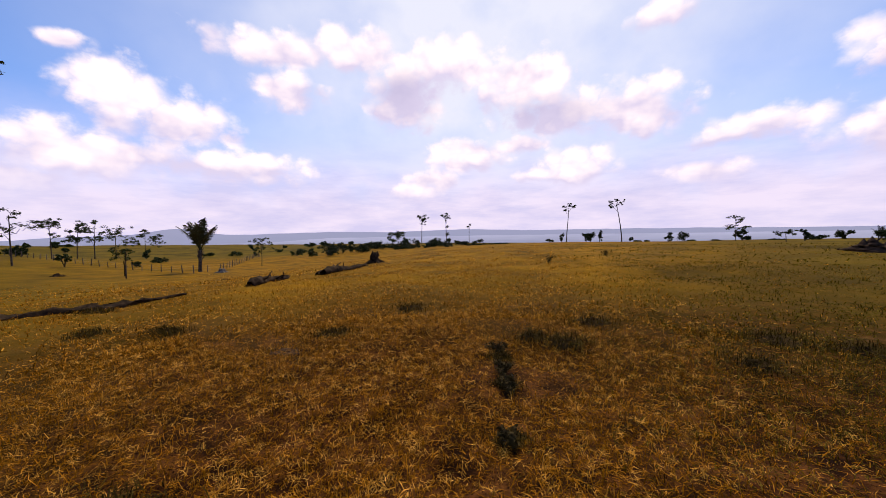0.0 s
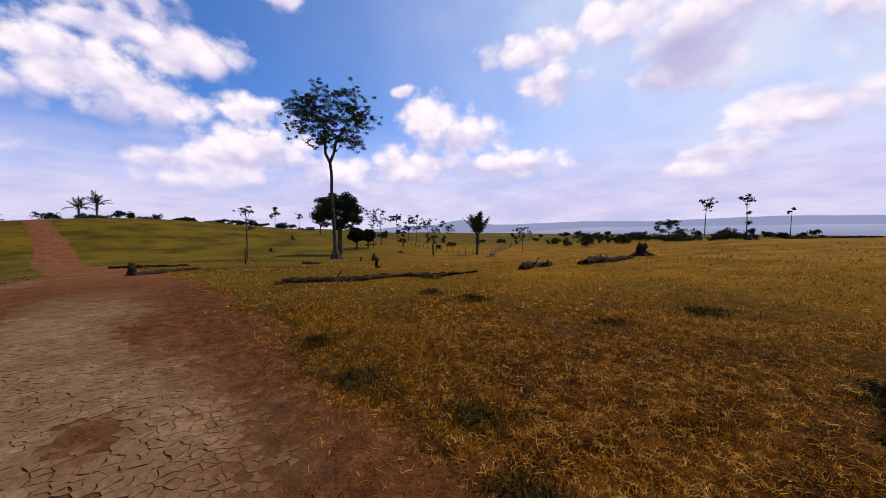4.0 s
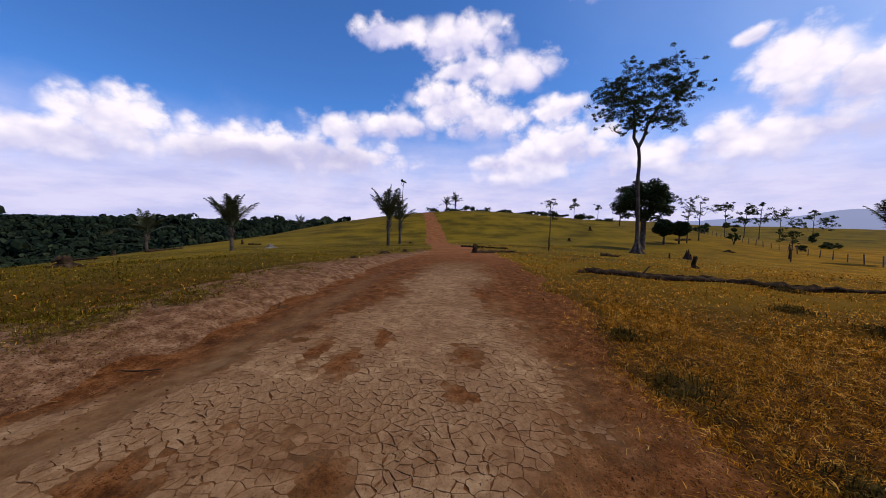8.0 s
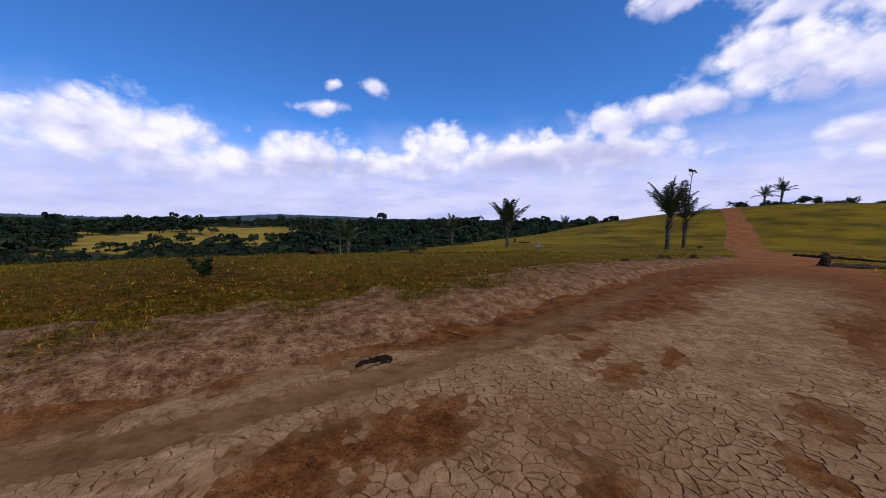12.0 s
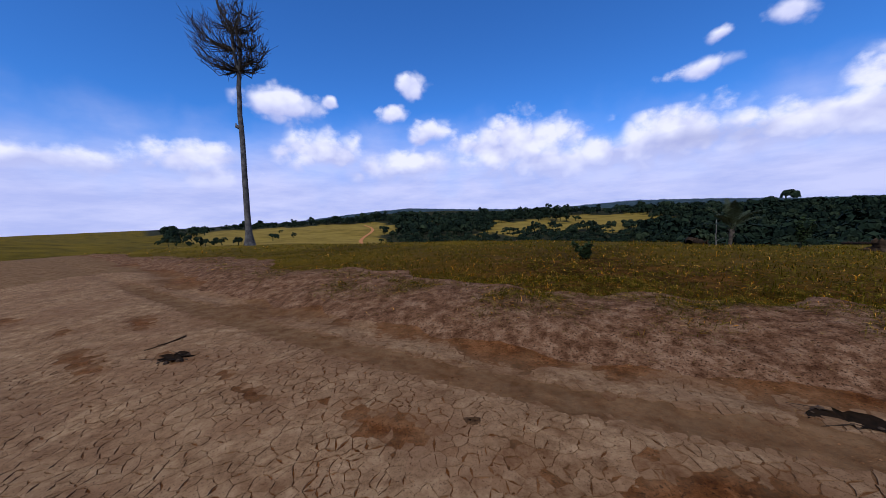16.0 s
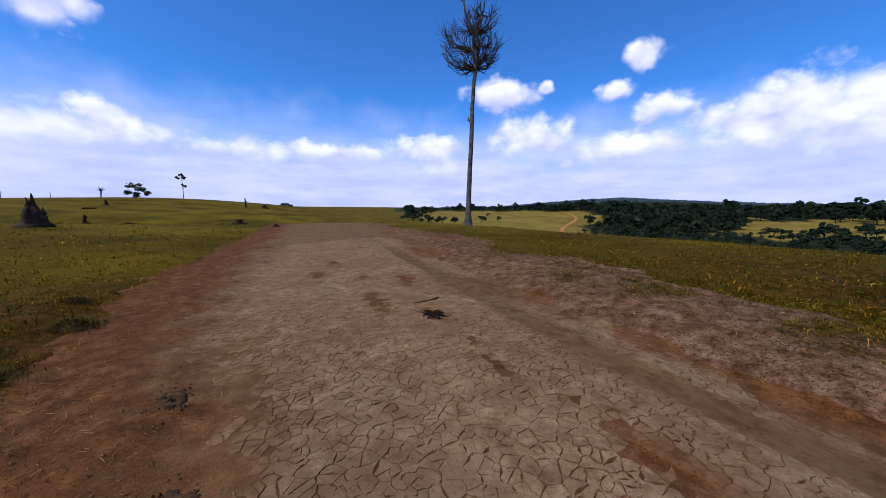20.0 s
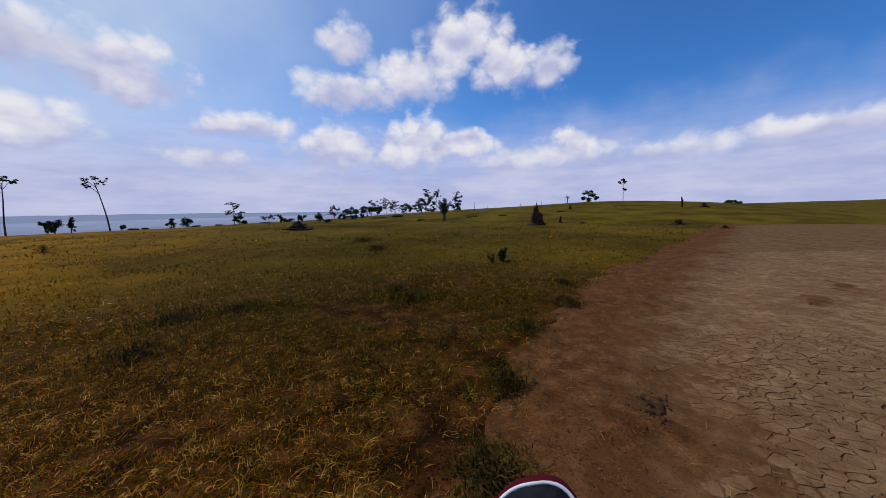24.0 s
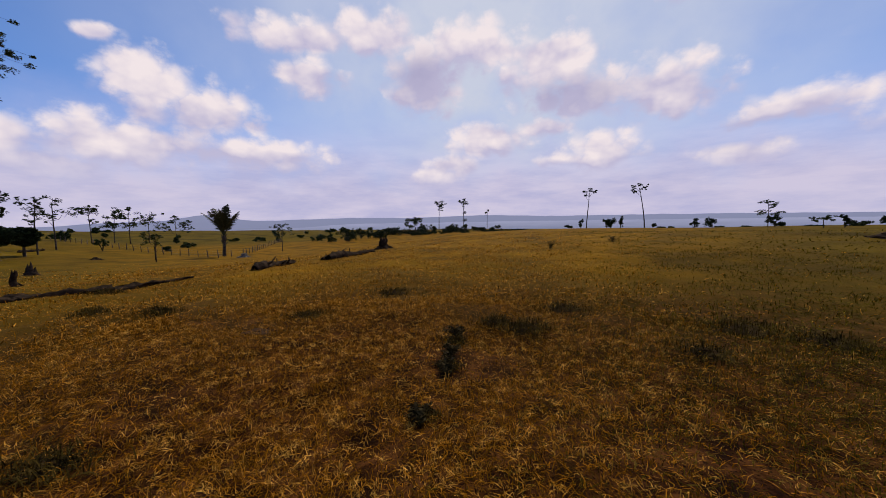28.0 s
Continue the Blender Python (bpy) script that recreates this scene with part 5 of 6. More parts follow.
# ---- logs, stumps, termite mounds, posts ----
def log(name, a, b, r, label, seed, rough=0.25, group="fallen logs", pieces=1, mat=None):
    """A fallen trunk between two points, tapered, kinked and split, lying on the ground."""
    rng = np.random.default_rng(seed)
    (ax, ay), (bx, by) = a, b
    cx, cy = (ax + bx) / 2, (ay + by) / 2
    cz = float(land(cx, cy))
    t = thing(name, cx, cy, cz, label, "log", group)
    for k in range(pieces):
        n = max(16, int(math.hypot(bx - ax, by - ay) / 0.2))
        q = np.linspace(0, 1, n)
        off = (k - (pieces - 1) / 2) * r * 1.5
        ln = math.hypot(bx - ax, by - ay)
        nx, ny = -(by - ay) / ln, (bx - ax) / ln
        q2 = 0.15 * rng.random() * (k > 0) + q * (1 - 0.3 * rng.random() * (k > 0))
        x = ax + (bx - ax) * q2 + nx * (off + r * 0.6 * np.cumsum(rng.normal(size=n)) * 1.2 / math.sqrt(n))
        y = ay + (by - ay) * q2 + ny * (off + r * 0.6 * np.cumsum(rng.normal(size=n)) * 1.2 / math.sqrt(n))
        rad = r * (1 - 0.45 * q) * (1 + rough * rng.normal(size=n) * 0.5) * (1 if k == 0 else 0.6)
        rad = np.clip(rad, r * 0.2, r * 1.4)
        rad[0] *= 0.7
        z = land(x, y) + rad * 0.5 - cz
        g = Geo().tube(np.stack([x - cx, y - cy, z], -1), rad, 9)
        v = g.v[0]
        v += (rng.normal(size=v.shape) * r * 0.2).astype(np.float32)
        if k == 0:
            for _ in range(5):
                i = rng.integers(2, n - 2)
                c = np.array([x[i] - cx, y[i] - cy, z[i]])
                e = c + rng.normal(size=3) * (0.6, 0.6, 0.2) * min(1.0, r * 3) + np.array([0, 0, r])
                g.tube([c, (c + e) / 2 + rng.normal(size=3) * 0.05, e], [r * 0.3, r * 0.2, r * 0.08], 5)
        put("log_piece", g.mesh("log_piece", True), mat or CHARRED, t)
    return t


def stump(x, y, z, h, r, label, seed, group="stumps on the pasture", mat=None, jag=0.35, name="stump"):
    """A broken stump with root flare and a splintered top."""
    rng = np.random.default_rng(seed)
    t = thing(name, x, y, z - 0.05, label, "stump", group, turn=rng.uniform(0, 360))
    g = Geo()
    q = np.linspace(0, 1, 7)
    p = np.stack([0.06 * h * np.sin(q * 3), 0.04 * h * q, h * (1 - jag) * q], -1)
    g.tube(p, r * (0.75 + 0.6 * np.exp(-q * 5)) * (1 - 0.2 * q), 9)
    v = g.v[0]
    v += (rng.normal(size=v.shape) * r * 0.08).astype(np.float32)
    for k in range(5):
        a = k * 1.257 + rng.random()
        c = np.array([math.cos(a) * r * 0.4, math.sin(a) * r * 0.4, h * (1 - jag) * 0.9])
        sp = Geo().tube([c, c + [0, 0, h * jag * 0.5], c + [0, 0, h * jag * rng.uniform(0.5, 1.2)]], [r * 0.35, r * 0.25, r * 0.04], 5)
        put("splinter", sp.mesh("splinter", True), mat or CHARRED, t)
        rt = Geo().tube([[math.cos(a) * r * 0.5, math.sin(a) * r * 0.5, h * 0.18], [math.cos(a) * r * 1.3, math.sin(a) * r * 1.3, 0.06 * h], [math.cos(a) * r * 2.1, math.sin(a) * r * 2.1, -0.04]], [r * 0.4, r * 0.3, r * 0.1], 5)
        put("root", rt.mesh("root", True), mat or CHARRED, t)
    put("stump_body", g.mesh("stump_body", True), mat or CHARRED, t)
    return t


def termite_mound(x, y, z, h, r, label, seed, spires=3):
    """A steep ragged mound of hardened earth with several spires."""
    rng = np.random.default_rng(seed)
    t = thing("termite_mound", x, y, z - 0.08, label, "termite mound", "termite mounds")
    for k in range(spires):
        g = Geo()
        hh = h * (1, 0.88, 0.62, 0.45, 0.34)[k]
        a = math.atan2(x, -y) + (0, 0.2, 3.3, 2.6, 5.9)[k]
        o_ = (-0.1, 0.22, 0.4, 0.1, 0.5)[k] * r
        ox, oy = math.cos(a) * o_, math.sin(a) * o_
        n = 14
        q = np.linspace(0, 1, n)
        p = np.stack([ox + 0.03 * h * np.cumsum(rng.normal(size=n)) * 0.4, oy + 0.03 * h * np.cumsum(rng.normal(size=n)) * 0.4, hh * q], -1)
        g.tube(p, r * (0.5, 0.42, 0.42, 0.6, 0.4)[k] * ((1 - q) ** 1.1 + 0.35 * (1 - q) ** 5) * (1 + 0.16 * rng.normal(size=n)) + 0.015, 11)
        v = g.v[0]
        v += (rng.normal(size=v.shape) * r * 0.05 * (1.05 - np.repeat(q, 11).clip(0, 0.9))[:len(v), None][:len(v)]).astype(np.float32) if len(v) == n * 11 else 0
        put("spire", g.mesh("spire", True), TERMITE, t)
    return t


log("fallen_log", (-11.4, 4.6), (-8.6, 11.0), 0.11, "long split weathered log lying in the dry grass", 301, rough=0.7, pieces=5)
log("fallen_log", (-7.3, 12.6), (-7.3, 15.8), 0.2, "dark rotten log sunk in the grass", 302)
log("fallen_log", (-6.1, 16.4), (-5.4, 22.0), 0.2, "dark rotten log below the field's edge", 303, pieces=2)
x, y, z, d = on_ground(11.8, -4.5)
stump(x, y, z, 1.0, 0.5, "dark upturned root stump at the end of a log", 304)
for i, (h, el, ht, r) in enumerate(((68.7, -3.1, 0.8, 0.35), (65.7, -1.4, 1.3, 0.4), (48.9, -4.0, 0.5, 0.5), (53.1, -6.3, 0.7, 0.12), (55.5, -5.2, 0.6, 0.1), (116.4, -3.9, 0.7, 0.5), (120.1, -3.2, 1.0, 0.25),
                                    (84.0, -5.2, 0.75, 0.2), (94.8, -3.6, 0.4, 0.3), (95.7, -5.0, 0.25, 0.2), (99.1, -5.2, 0.22, 0.25), (103.9, -5.9, 0.2, 0.2), (136.8, -4.9, 0.5, 0.28), (133.7, -4.0, 0.8, 0.3),
                                    (268.0, -2.5, 0.7, 0.14), (252.7, -2.8, 0.5, 0.35), (247.9, -3.2, 0.25, 0.2), (266.8, -0.35, 1.5, 0.4), (249.8, -0.5, 1.3, 0.7), (264.8, -2.6, 0.25, 0.5), (33.4, -4.9, 0.8, 0.6))):
    x, y, z, d = on_ground(h, el)
    stump(x, y, z, ht, r, "dark weathered stump in the pasture" if ht > 0.3 else "low lump of dark rotten wood in the grass", 310 + i, mat=PALE_BARK if h in (116.4, 33.4) else None)
for i, (h0, e0, h1, e1, r) in enumerate(((64.4, -5.2, 62.1, -5.3, 0.13), (119.3, -3.3, 117.8, -3.35, 0.2), (83.6, -5.2, 77.5, -5.0, 0.11), (130.8, -3.8, 127.0, -3.5, 0.25), (138.5, -4.4, 135.2, -4.3, 0.2),
                                         (283.2, -1.4, 281.4, -1.2, 0.16), (277.9, -1.2, 276.6, -1.15, 0.16), (268.7, -0.85, 267.6, -0.75, 0.2), (54.6, -2.7, 52.8, -2.6, 0.25), (86.2, -4.2, 78.5, -4.5, 0.12), (152.6, -4.6, 147.2, -4.4, 0.16), (291.6, -1.7, 290.4, -1.65, 0.25))):
    a, b = on_ground(h0, e0), on_ground(h1, e1)
    if math.hypot(a[0] - b[0], a[1] - b[1]) > 14:
        k = 10 / math.hypot(a[0] - b[0], a[1] - b[1])
        b = (a[0] + (b[0] - a[0]) * k, a[1] + (b[1] - a[1]) * k)
    log("fallen_log", a[:2], b[:2], r, "weathered fallen log on the open pasture", 340 + i)

for h, el, top, r, s, lab in ((53.4, -5.2, -3.6, 0.6, 3, "small dark double-peaked termite mound in the grass"), (271.7, -2.75, 1.0, 0.78, 5, "tall dark jagged termite mound with twin spires"), (309.4, -2.4, -0.7, 1.1, 5, "broad dark ribbed termite mound at the field's edge")):
    x, y, z, d = on_ground(h, el)
    termite_mound(x, y, z, 1.6 + d * math.tan(radians(top)) - z, r, lab, int(h), s)


def snag(h, el, top, r, label, seed, branches=2, mat=None):
    """A dead upright pole, broken off, with a few stubs."""
    rng = np.random.default_rng(seed)
    x, y, z, d = on_ground(h, el)
    H = 1.6 + d * math.tan(radians(top)) - z
    t = thing("dead_snag", x, y, z - 0.1, label, "dead tree", "dead snags", turn=h)
    g = Geo()
    p = trunk_line(rng, H, (0.05 * H * rng.normal(), 0), 0.012, 8)
    g.tube(p, np.linspace(r, r * 0.55, 8), 7)
    for k in range(branches):
        i = rng.integers(3, 7)
        e = p[i] + np.array([rng.choice([-1, 1]) * H * 0.15, 0, H * 0.12])
        g.tube([p[i], e], [r * 0.4, r * 0.15], 5)
    put("trunk", g.mesh("trunk", True), mat or CHARRED, t)


snag(149.3, -4.4, -1.4, 0.16, "grey broken dead trunk standing beyond the bank", 361, 1, PALE_BARK)
snag(124.9, -2.9, -1.6, 0.18, "dead trunk on the far slope", 362)
snag(252.2, -0.4, 1.0, 0.28, "leaning dead trunk on the hill crest", 363)
snag(43.4, -4.5, -2.6, 0.12, "charred broken trunk beside the fence", 364)
snag(72.0, -4.7, -2.4, 0.06, "thin dead pole beside a slim tree", 365, 0)
snag(282.0, -0.3, 1.2, 0.08, "thin bare dead pole on the skyline", 366, 1)
snag(61.6, 0.3, 2.1, 0.2, "dead trunk on the far rise", 367)


def build_fence():
    """Wooden posts with three wires, turning a corner at the palm."""
    line = [(52.5, 135), (44.9, 92), (36.6, 66), (33.6, 70), (30.0, 108), (28.6, 135)]
    pts = [at(h, d)[:2] for h, d in line]
    t = thing("fence", *at(36.6, 66), "post and wire fence crossing the lower pasture", "fence")
    inv = t.matrix_basis.inverted()
    rng = np.random.default_rng(371)
    me = Geo().tube([[0, 0, -0.1], [0.01, 0, 0.6], [0, 0.01, 1.25]], [0.075, 0.07, 0.06], 6).mesh("post", True)
    me.materials.append(POST)
    posts = []
    for (ax, ay), (bx, by) in zip(pts, pts[1:]):
        n = max(2, int(math.hypot(bx - ax, by - ay) / 2.9))
        for k in range(n):
            x, y = ax + (bx - ax) * k / n, ay + (by - ay) * k / n
            z = float(land(x, y))
            posts.append((x, y, z))
            put("post", me, None, t, m=inv @ pose(x, y, z, rng.normal() * 3, rng.normal() * 3, rng.uniform(0, 90)) @ Matrix.Scale(rng.uniform(0.85, 1.15), 4))
    P = np.array(posts)
    for h in (0.35, 0.7, 1.05):
        w = P + np.array([0, 0, h])
        w = w - np.array(t.matrix_basis.translation)
        put("wire", Geo().tube(w, np.full(len(w), 0.006), 4).mesh("wire"), WIRE, t)


build_fence()


def crest_fence():
    """A line of far posts along the hill crest."""
    t = thing("fence", *at(280, 132), "line of old fence posts along the hill crest", "fence")
    inv = t.matrix_basis.inverted()
    rng = np.random.default_rng(375)
    me = Geo().tube([[0, 0, -0.1], [0.02, 0, 0.7], [0, 0.02, 1.35]], [0.06, 0.055, 0.05], 6).mesh("post", True)
    me.materials.append(POST)
    for k in range(9):
        x, y, z = at(272 + k * 2.7 + rng.normal() * 0.8, 134 + rng.normal())
        put("post", me, None, t, m=inv @ pose(x, y, z, rng.normal() * 4, rng.normal() * 4, 0) @ Matrix.Scale(rng.uniform(0.8, 1.2), 4))


crest_fence()


def far_tracks():
    """Pale wheel tracks across the far hillside."""
    q = np.linspace(0, 1, 40)
    for name, off in (("wheel_track", -0.9), ("wheel_track", 0.9)):
        h = 258.3 + 5.2 * q ** 1.4 + 0.8 * np.sin(q * 6)
        d = 92 + 38 * q
        x, y = -d * np.sin(np.radians(h)) + off * 0.4, d * np.cos(np.radians(h)) + off
        v = np.concatenate([np.stack([x, y + w, land(x, y + w) + 0.07], -1) for w in (-0.11, 0.11)])
        i = np.arange(39)
        o = put(name, mesh_of(name, v, [np.stack([i, i + 40, i + 41, i + 1], -1)[:, ::-1]]), PALE_TRACK)
        tagged(o, "pale worn wheel track across the hillside", "dirt track", kind="structure")


PALE_TRACK = material("pale_track_earth", [(0.1, 0.062, 0.014), (0.17, 0.11, 0.035)], 0.5, 0.95, 0)
far_tracks()


# ---- small things near the road ----
def weed(x, y, h, w, label, seed, group="dark weeds", mat=None, leaf=0.026):
    """A low leafy weed: several stems thick with small leaves."""
    rng = np.random.default_rng(seed)
    t = thing("weed", x, y, float(land(x, y)) - 0.01, label, "weed", group)
    st, lf = Geo(), Geo()
    for k in range(7):
        tip = np.array([rng.normal() * w * 0.4, rng.normal() * w * 0.4, h * rng.uniform(0.6, 1.0)])
        st.tube([[0, 0, 0], tip * (0.3, 0.3, 0.55), tip], [0.007, 0.005, 0.003], 4)
        for q in (0.35, 0.6, 0.8, 1.0):
            lf.leaves(rng, tip * (q, q, q), (w * 0.24, w * 0.24, h * 0.2), 10 if h < 0.35 else 18, leaf)
    put("stems", st.mesh("stems"), BARK, t)
    put("leaves", lf.mesh("leaves"), mat or HERB, t)


def dung_pat(x, y, r, label, seed, h=0.018):
    """A dried flat crumbly pat."""
    rng = np.random.default_rng(seed)
    t = thing("dung_pat", x, y, float(road_top(x, y)) if abs(float(across(x, y))) < 2.9 else float(land(x, y)) + 0.005, label, "dung", "dried dung")
    g = Geo()
    n, m_ = 26, 5
    a = np.linspace(0, 2 * np.pi, n, endpoint=False)
    out = rng.normal(size=n)
    out = r * np.clip(1 + 0.1 * (out + np.roll(out, 1) + np.roll(out, -1)) / 1.7, 0.55, 1.4)
    rings = [np.stack([np.cos(a) * out * s, np.sin(a) * out * s * 0.75, np.full(n, hh)], -1) + rng.normal(size=(n, 3)) * (0.05 * r, 0.05 * r, 0.25 * h) for s, hh in ((1.0, -0.01), (0.93, h * 0.6), (0.7, h), (0.45, h * 0.75), (0.2, h))]
    v = np.vstack(rings + [[[0, 0, h * 0.8]]])
    i, j = np.meshgrid(np.arange(m_ - 1), np.arange(n), indexing="ij")
    k = (j + 1) % n
    g.add(v, np.concatenate([np.stack([i * n + j, i * n + k, (i + 1) * n + k], -1).reshape(-1, 3), np.stack([i * n + j, (i + 1) * n + k, (i + 1) * n + j], -1).reshape(-1, 3),
                             np.stack([(m_ - 1) * n + np.arange(n), (m_ - 1) * n + (np.arange(n) + 1) % n, np.full(n, m_ * n)], -1)]))
    put("pat", g.mesh("pat", True), DUNG, t)
    c = Geo()
    for _ in range(60):
        p = np.array([rng.normal() * r * 0.8, rng.normal() * r * 0.6, rng.uniform(0, 0.5) * h])
        s = rng.uniform(0.03, 0.09) * r
        c.tube([p - [0, 0, s], p, p + [0.3 * s, 0, s * 0.8]], [s * 1.1, s, s * 0.3], 6)
    put("crumb_scatter", c.mesh("crumb_scatter", True), DUNG, t)["kind"] = "stuff"


def road_top(x, y):
    """Height of the road's surface."""
    x, y = np.asarray(x, float), np.asarray(y, float)
    d = across(x, y)
    n, s = road_edges(x)
    q = np.clip((d - s + 0.12) / (n - s + 0.24), 0, 1)
    near = smooth(40, 8, np.hypot(x, y))
    ruts = -0.045 * np.exp(-((d - 1.9) / 0.32) ** 2) - 0.04 * np.exp(-((d + 1.8) / 0.26) ** 2) - 0.02 * np.exp(-((d - 0.3) / 0.3) ** 2) * smooth(-3, 3, x)
    return land(x, y) - 0.05 + 0.06 * np.sin(np.pi * q) ** 0.35 + ruts * (0.3 + 0.7 * near) + near * (0.006 * wave(x, y, 5, 21) + 0.002 * wave(x, y, 17, 22))


for i, (x, y, h, w) in enumerate(((0.5, 5.3, 0.15, 0.2), (0.42, 4.6, 0.14, 0.18), (0.42, 4.15, 0.15, 0.18), (0.22, 3.2, 0.11, 0.16), (-2.3, -8.8, 0.4, 0.3), (11.3, 1.25, 0.38, 0.2), (10.9, 1.5, 0.28, 0.2), (-8.9, -11.6, 0.9, 0.25), (4.6, 16.0, 0.34, 0.35), (8.6, 18.8, 0.34, 0.4))):
    if h < 0.35:
        weed(x, y, h, w, "small dark leafy weed in the dry grass", 380 + i)
    else:
        weed(x, y, h, w, "dark bushy weed standing in the pasture", 380 + i, "bushy weeds", LEAF_DENSE, 0.045)
for i, (x, y, r) in enumerate(((-2.5, 5.3, 0.2), (-2.2, 6.2, 0.16), (3.9, -0.95, 0.14), (2.6, -0.76, 0.16), (2.5, -0.6, 0.06), (2.62, -0.5, 0.05), (0.0, -5.7, 0.09), (0.04, -2.9, 0.065), (-6.6, -2.9, 0.1))):
    dung_pat(x, y, r, "dried dark dung pat on the ground", 420 + i)


def pothole(x, y, r, label, seed):
    """A small broken hole, its shade painted near-black on a shallow disc, with a crumbling rim and twigs."""
    rng = np.random.default_rng(seed)
    t = thing("pothole", x, y, float(road_top(x, y)), label, "hole", "holes in the road")
    a = np.linspace(0, 2 * np.pi, 22, endpoint=False)
    out = r * np.clip(1 + 0.3 * rng.normal(size=22), 0.5, 1.5)
    ring = np.stack([np.cos(a) * out, np.sin(a) * out * 0.75, np.full(22, 0.026)], -1)
    v = np.vstack([ring, ring * (0.75, 0.75, 0.6), [[0, 0, 0.006]]])
    k = np.arange(22)
    q = (k + 1) % 22
    g = Geo().add(v, np.stack([k, q, q + 22, k + 22], -1))
    g.f3.append(np.stack([k + 22, q + 22, np.full(22, 44)], -1).astype(np.int32))
    put("hollow", g.mesh("hollow"), HOLE_SHADE, t, "shallow disc with a hole's shade put into its near-black colour")
    for k in range(9):
        b = rng.random() * 6.283
        c = np.array([math.cos(b) * r * rng.uniform(0.8, 1.25), math.sin(b) * r * 0.65 * rng.uniform(0.8, 1.25), 0.0])
        s = rng.uniform(0.012, 0.03)
        put("clod", Geo().tube([c - [0, 0, 0.02], c + [0.004, 0, s * 0.5], c + [0.01, 0, s]], [s * 1.2, s, s * 0.3], 6).mesh("clod"), TERMITE, t)
    for k in range(2):
        c = np.array([r * rng.uniform(-0.3, 0.5), r * 0.4 * (1 - 2 * k), 0.025])
        e = c + np.array([0.25, 0.06 - 0.14 * k, 0.01])
        put("twig", Geo().tube([c, (c + e) / 2 + [0, 0.015, 0.01], e], [0.005, 0.004, 0.002], 4).mesh("twig"), CHARRED, t)


pothole(-2.6, -3.22, 0.2, "dark hole with crumbled earth and twigs at the bank's foot", 431)
pothole(3.58, -3.82, 0.18, "dark broken hole in the road's crust", 432)


def stick(x, y, length, turn, seed, r=0.012):
    rng = np.random.default_rng(seed)
    t = thing("stick", x, y, float(road_top(x, y)) + r, "thin dry stick lying on bare earth", "stick", "dry sticks", turn=turn)
    p = np.stack([np.linspace(-0.5, 0.5, 7) * length, rng.normal(size=7) * 0.02 * length, np.abs(rng.normal(size=7)) * 0.01], -1)
    put("stick_wood", Geo().tube(p, np.linspace(r, r * 0.5, 7), 5).mesh("stick_wood", True), CHARRED, t)


for i, (x, y, ln, turn) in enumerate(((-3.9, -3.2, 0.55, 100), (-6.7, -3.0, 0.4, 20), (4.1, -4.2, 0.5, 80))):
    stick(x, y, ln, turn, 440 + i)


def pebbles():
    """Loose clods and pebbles on the road and its bank."""
    rng = np.random.default_rng(451)
    g = Geo()
    base = np.array([[1, 0, 0], [-1, 0, 0], [0, 1, 0], [0, -1, 0], [0, 0, 0.55], [0, 0, -0.6]], float)
    tri = np.array([[0, 2, 4], [2, 1, 4], [1, 3, 4], [3, 0, 4], [2, 0, 5], [1, 2, 5], [3, 1, 5], [0, 3, 5]])
    n = 26000
    x = rng.uniform(-9, 11, n)
    c, sl = road_mid(x)
    d = rng.uniform(-5.0, 3.2, n)
    q = np.sqrt(1 + sl * sl)
    px, py = x - d * sl / q, c + d / q
    _, s = road_edges(px)
    z = np.where(across(px, py) > s, road_top(px, py), bank_top(px, py) - 0.008)
    keep = (crust(px, py) < 0.5) | (rng.random(n) < 0.04)
    size = 0.003 + 0.011 * rng.random(n) ** 4
    size = np.where(across(px, py) < s, size * 0.95, size)
    for i in np.nonzero(keep)[0]:
        v = base * (1 + 0.35 * rng.normal(size=(6, 1))) * size[i] * rng.uniform(0.7, 1.3, 3) + (px[i], py[i], z[i] + size[i] * 0.3)
        g.add(v, tri)
    o = put("loose_clods", g.mesh("loose_clods"), material("clod_earth", [(0.06, 0.025, 0.01), (0.115, 0.052, 0.022), (0.18, 0.1, 0.05)], 3, 0.98, 0, spec=0.0, vary=0.3, island=True))
    tagged(o, "loose brown clods and pebbles scattered on the earth", "pebbles", kind="stuff")


pebbles()


def ground_cover():
    """Dry straws and crumbs strewn over the bare earth beside the road's crust."""
    rng = np.random.default_rng(457)
    n = 9000
    x = rng.uniform(-9, 11, n)
    c, sl = road_mid(x)
    d = np.where(rng.random(n) < 0.65, 3.3 - 2.4 * rng.random(n) ** 1.6, -2.0 - 2.6 * rng.random(n))
    q = np.sqrt(1 + sl * sl)
    px, py = x - d * sl / q, c + d / q
    keep = (crust(px, py) < 0.55) | (rng.random(n) < 0.08)
    px, py = px[keep], py[keep]
    _, s = road_edges(px)
    z = np.where(across(px, py) > s, road_top(px, py), bank_top(px, py)) + 0.004
    v, f4, f3 = blades(rng, px, py, z, rng.uniform(0.02, 0.1, len(px)), rng.uniform(0.003, 0.006, len(px)), 0.97)
    o = put("straw_litter", mesh_of("straw_litter", v, [f3, f4]), DARK_STRAW)
    tagged(o, "broken dry straws strewn over the bare earth", "straw", kind="stuff")


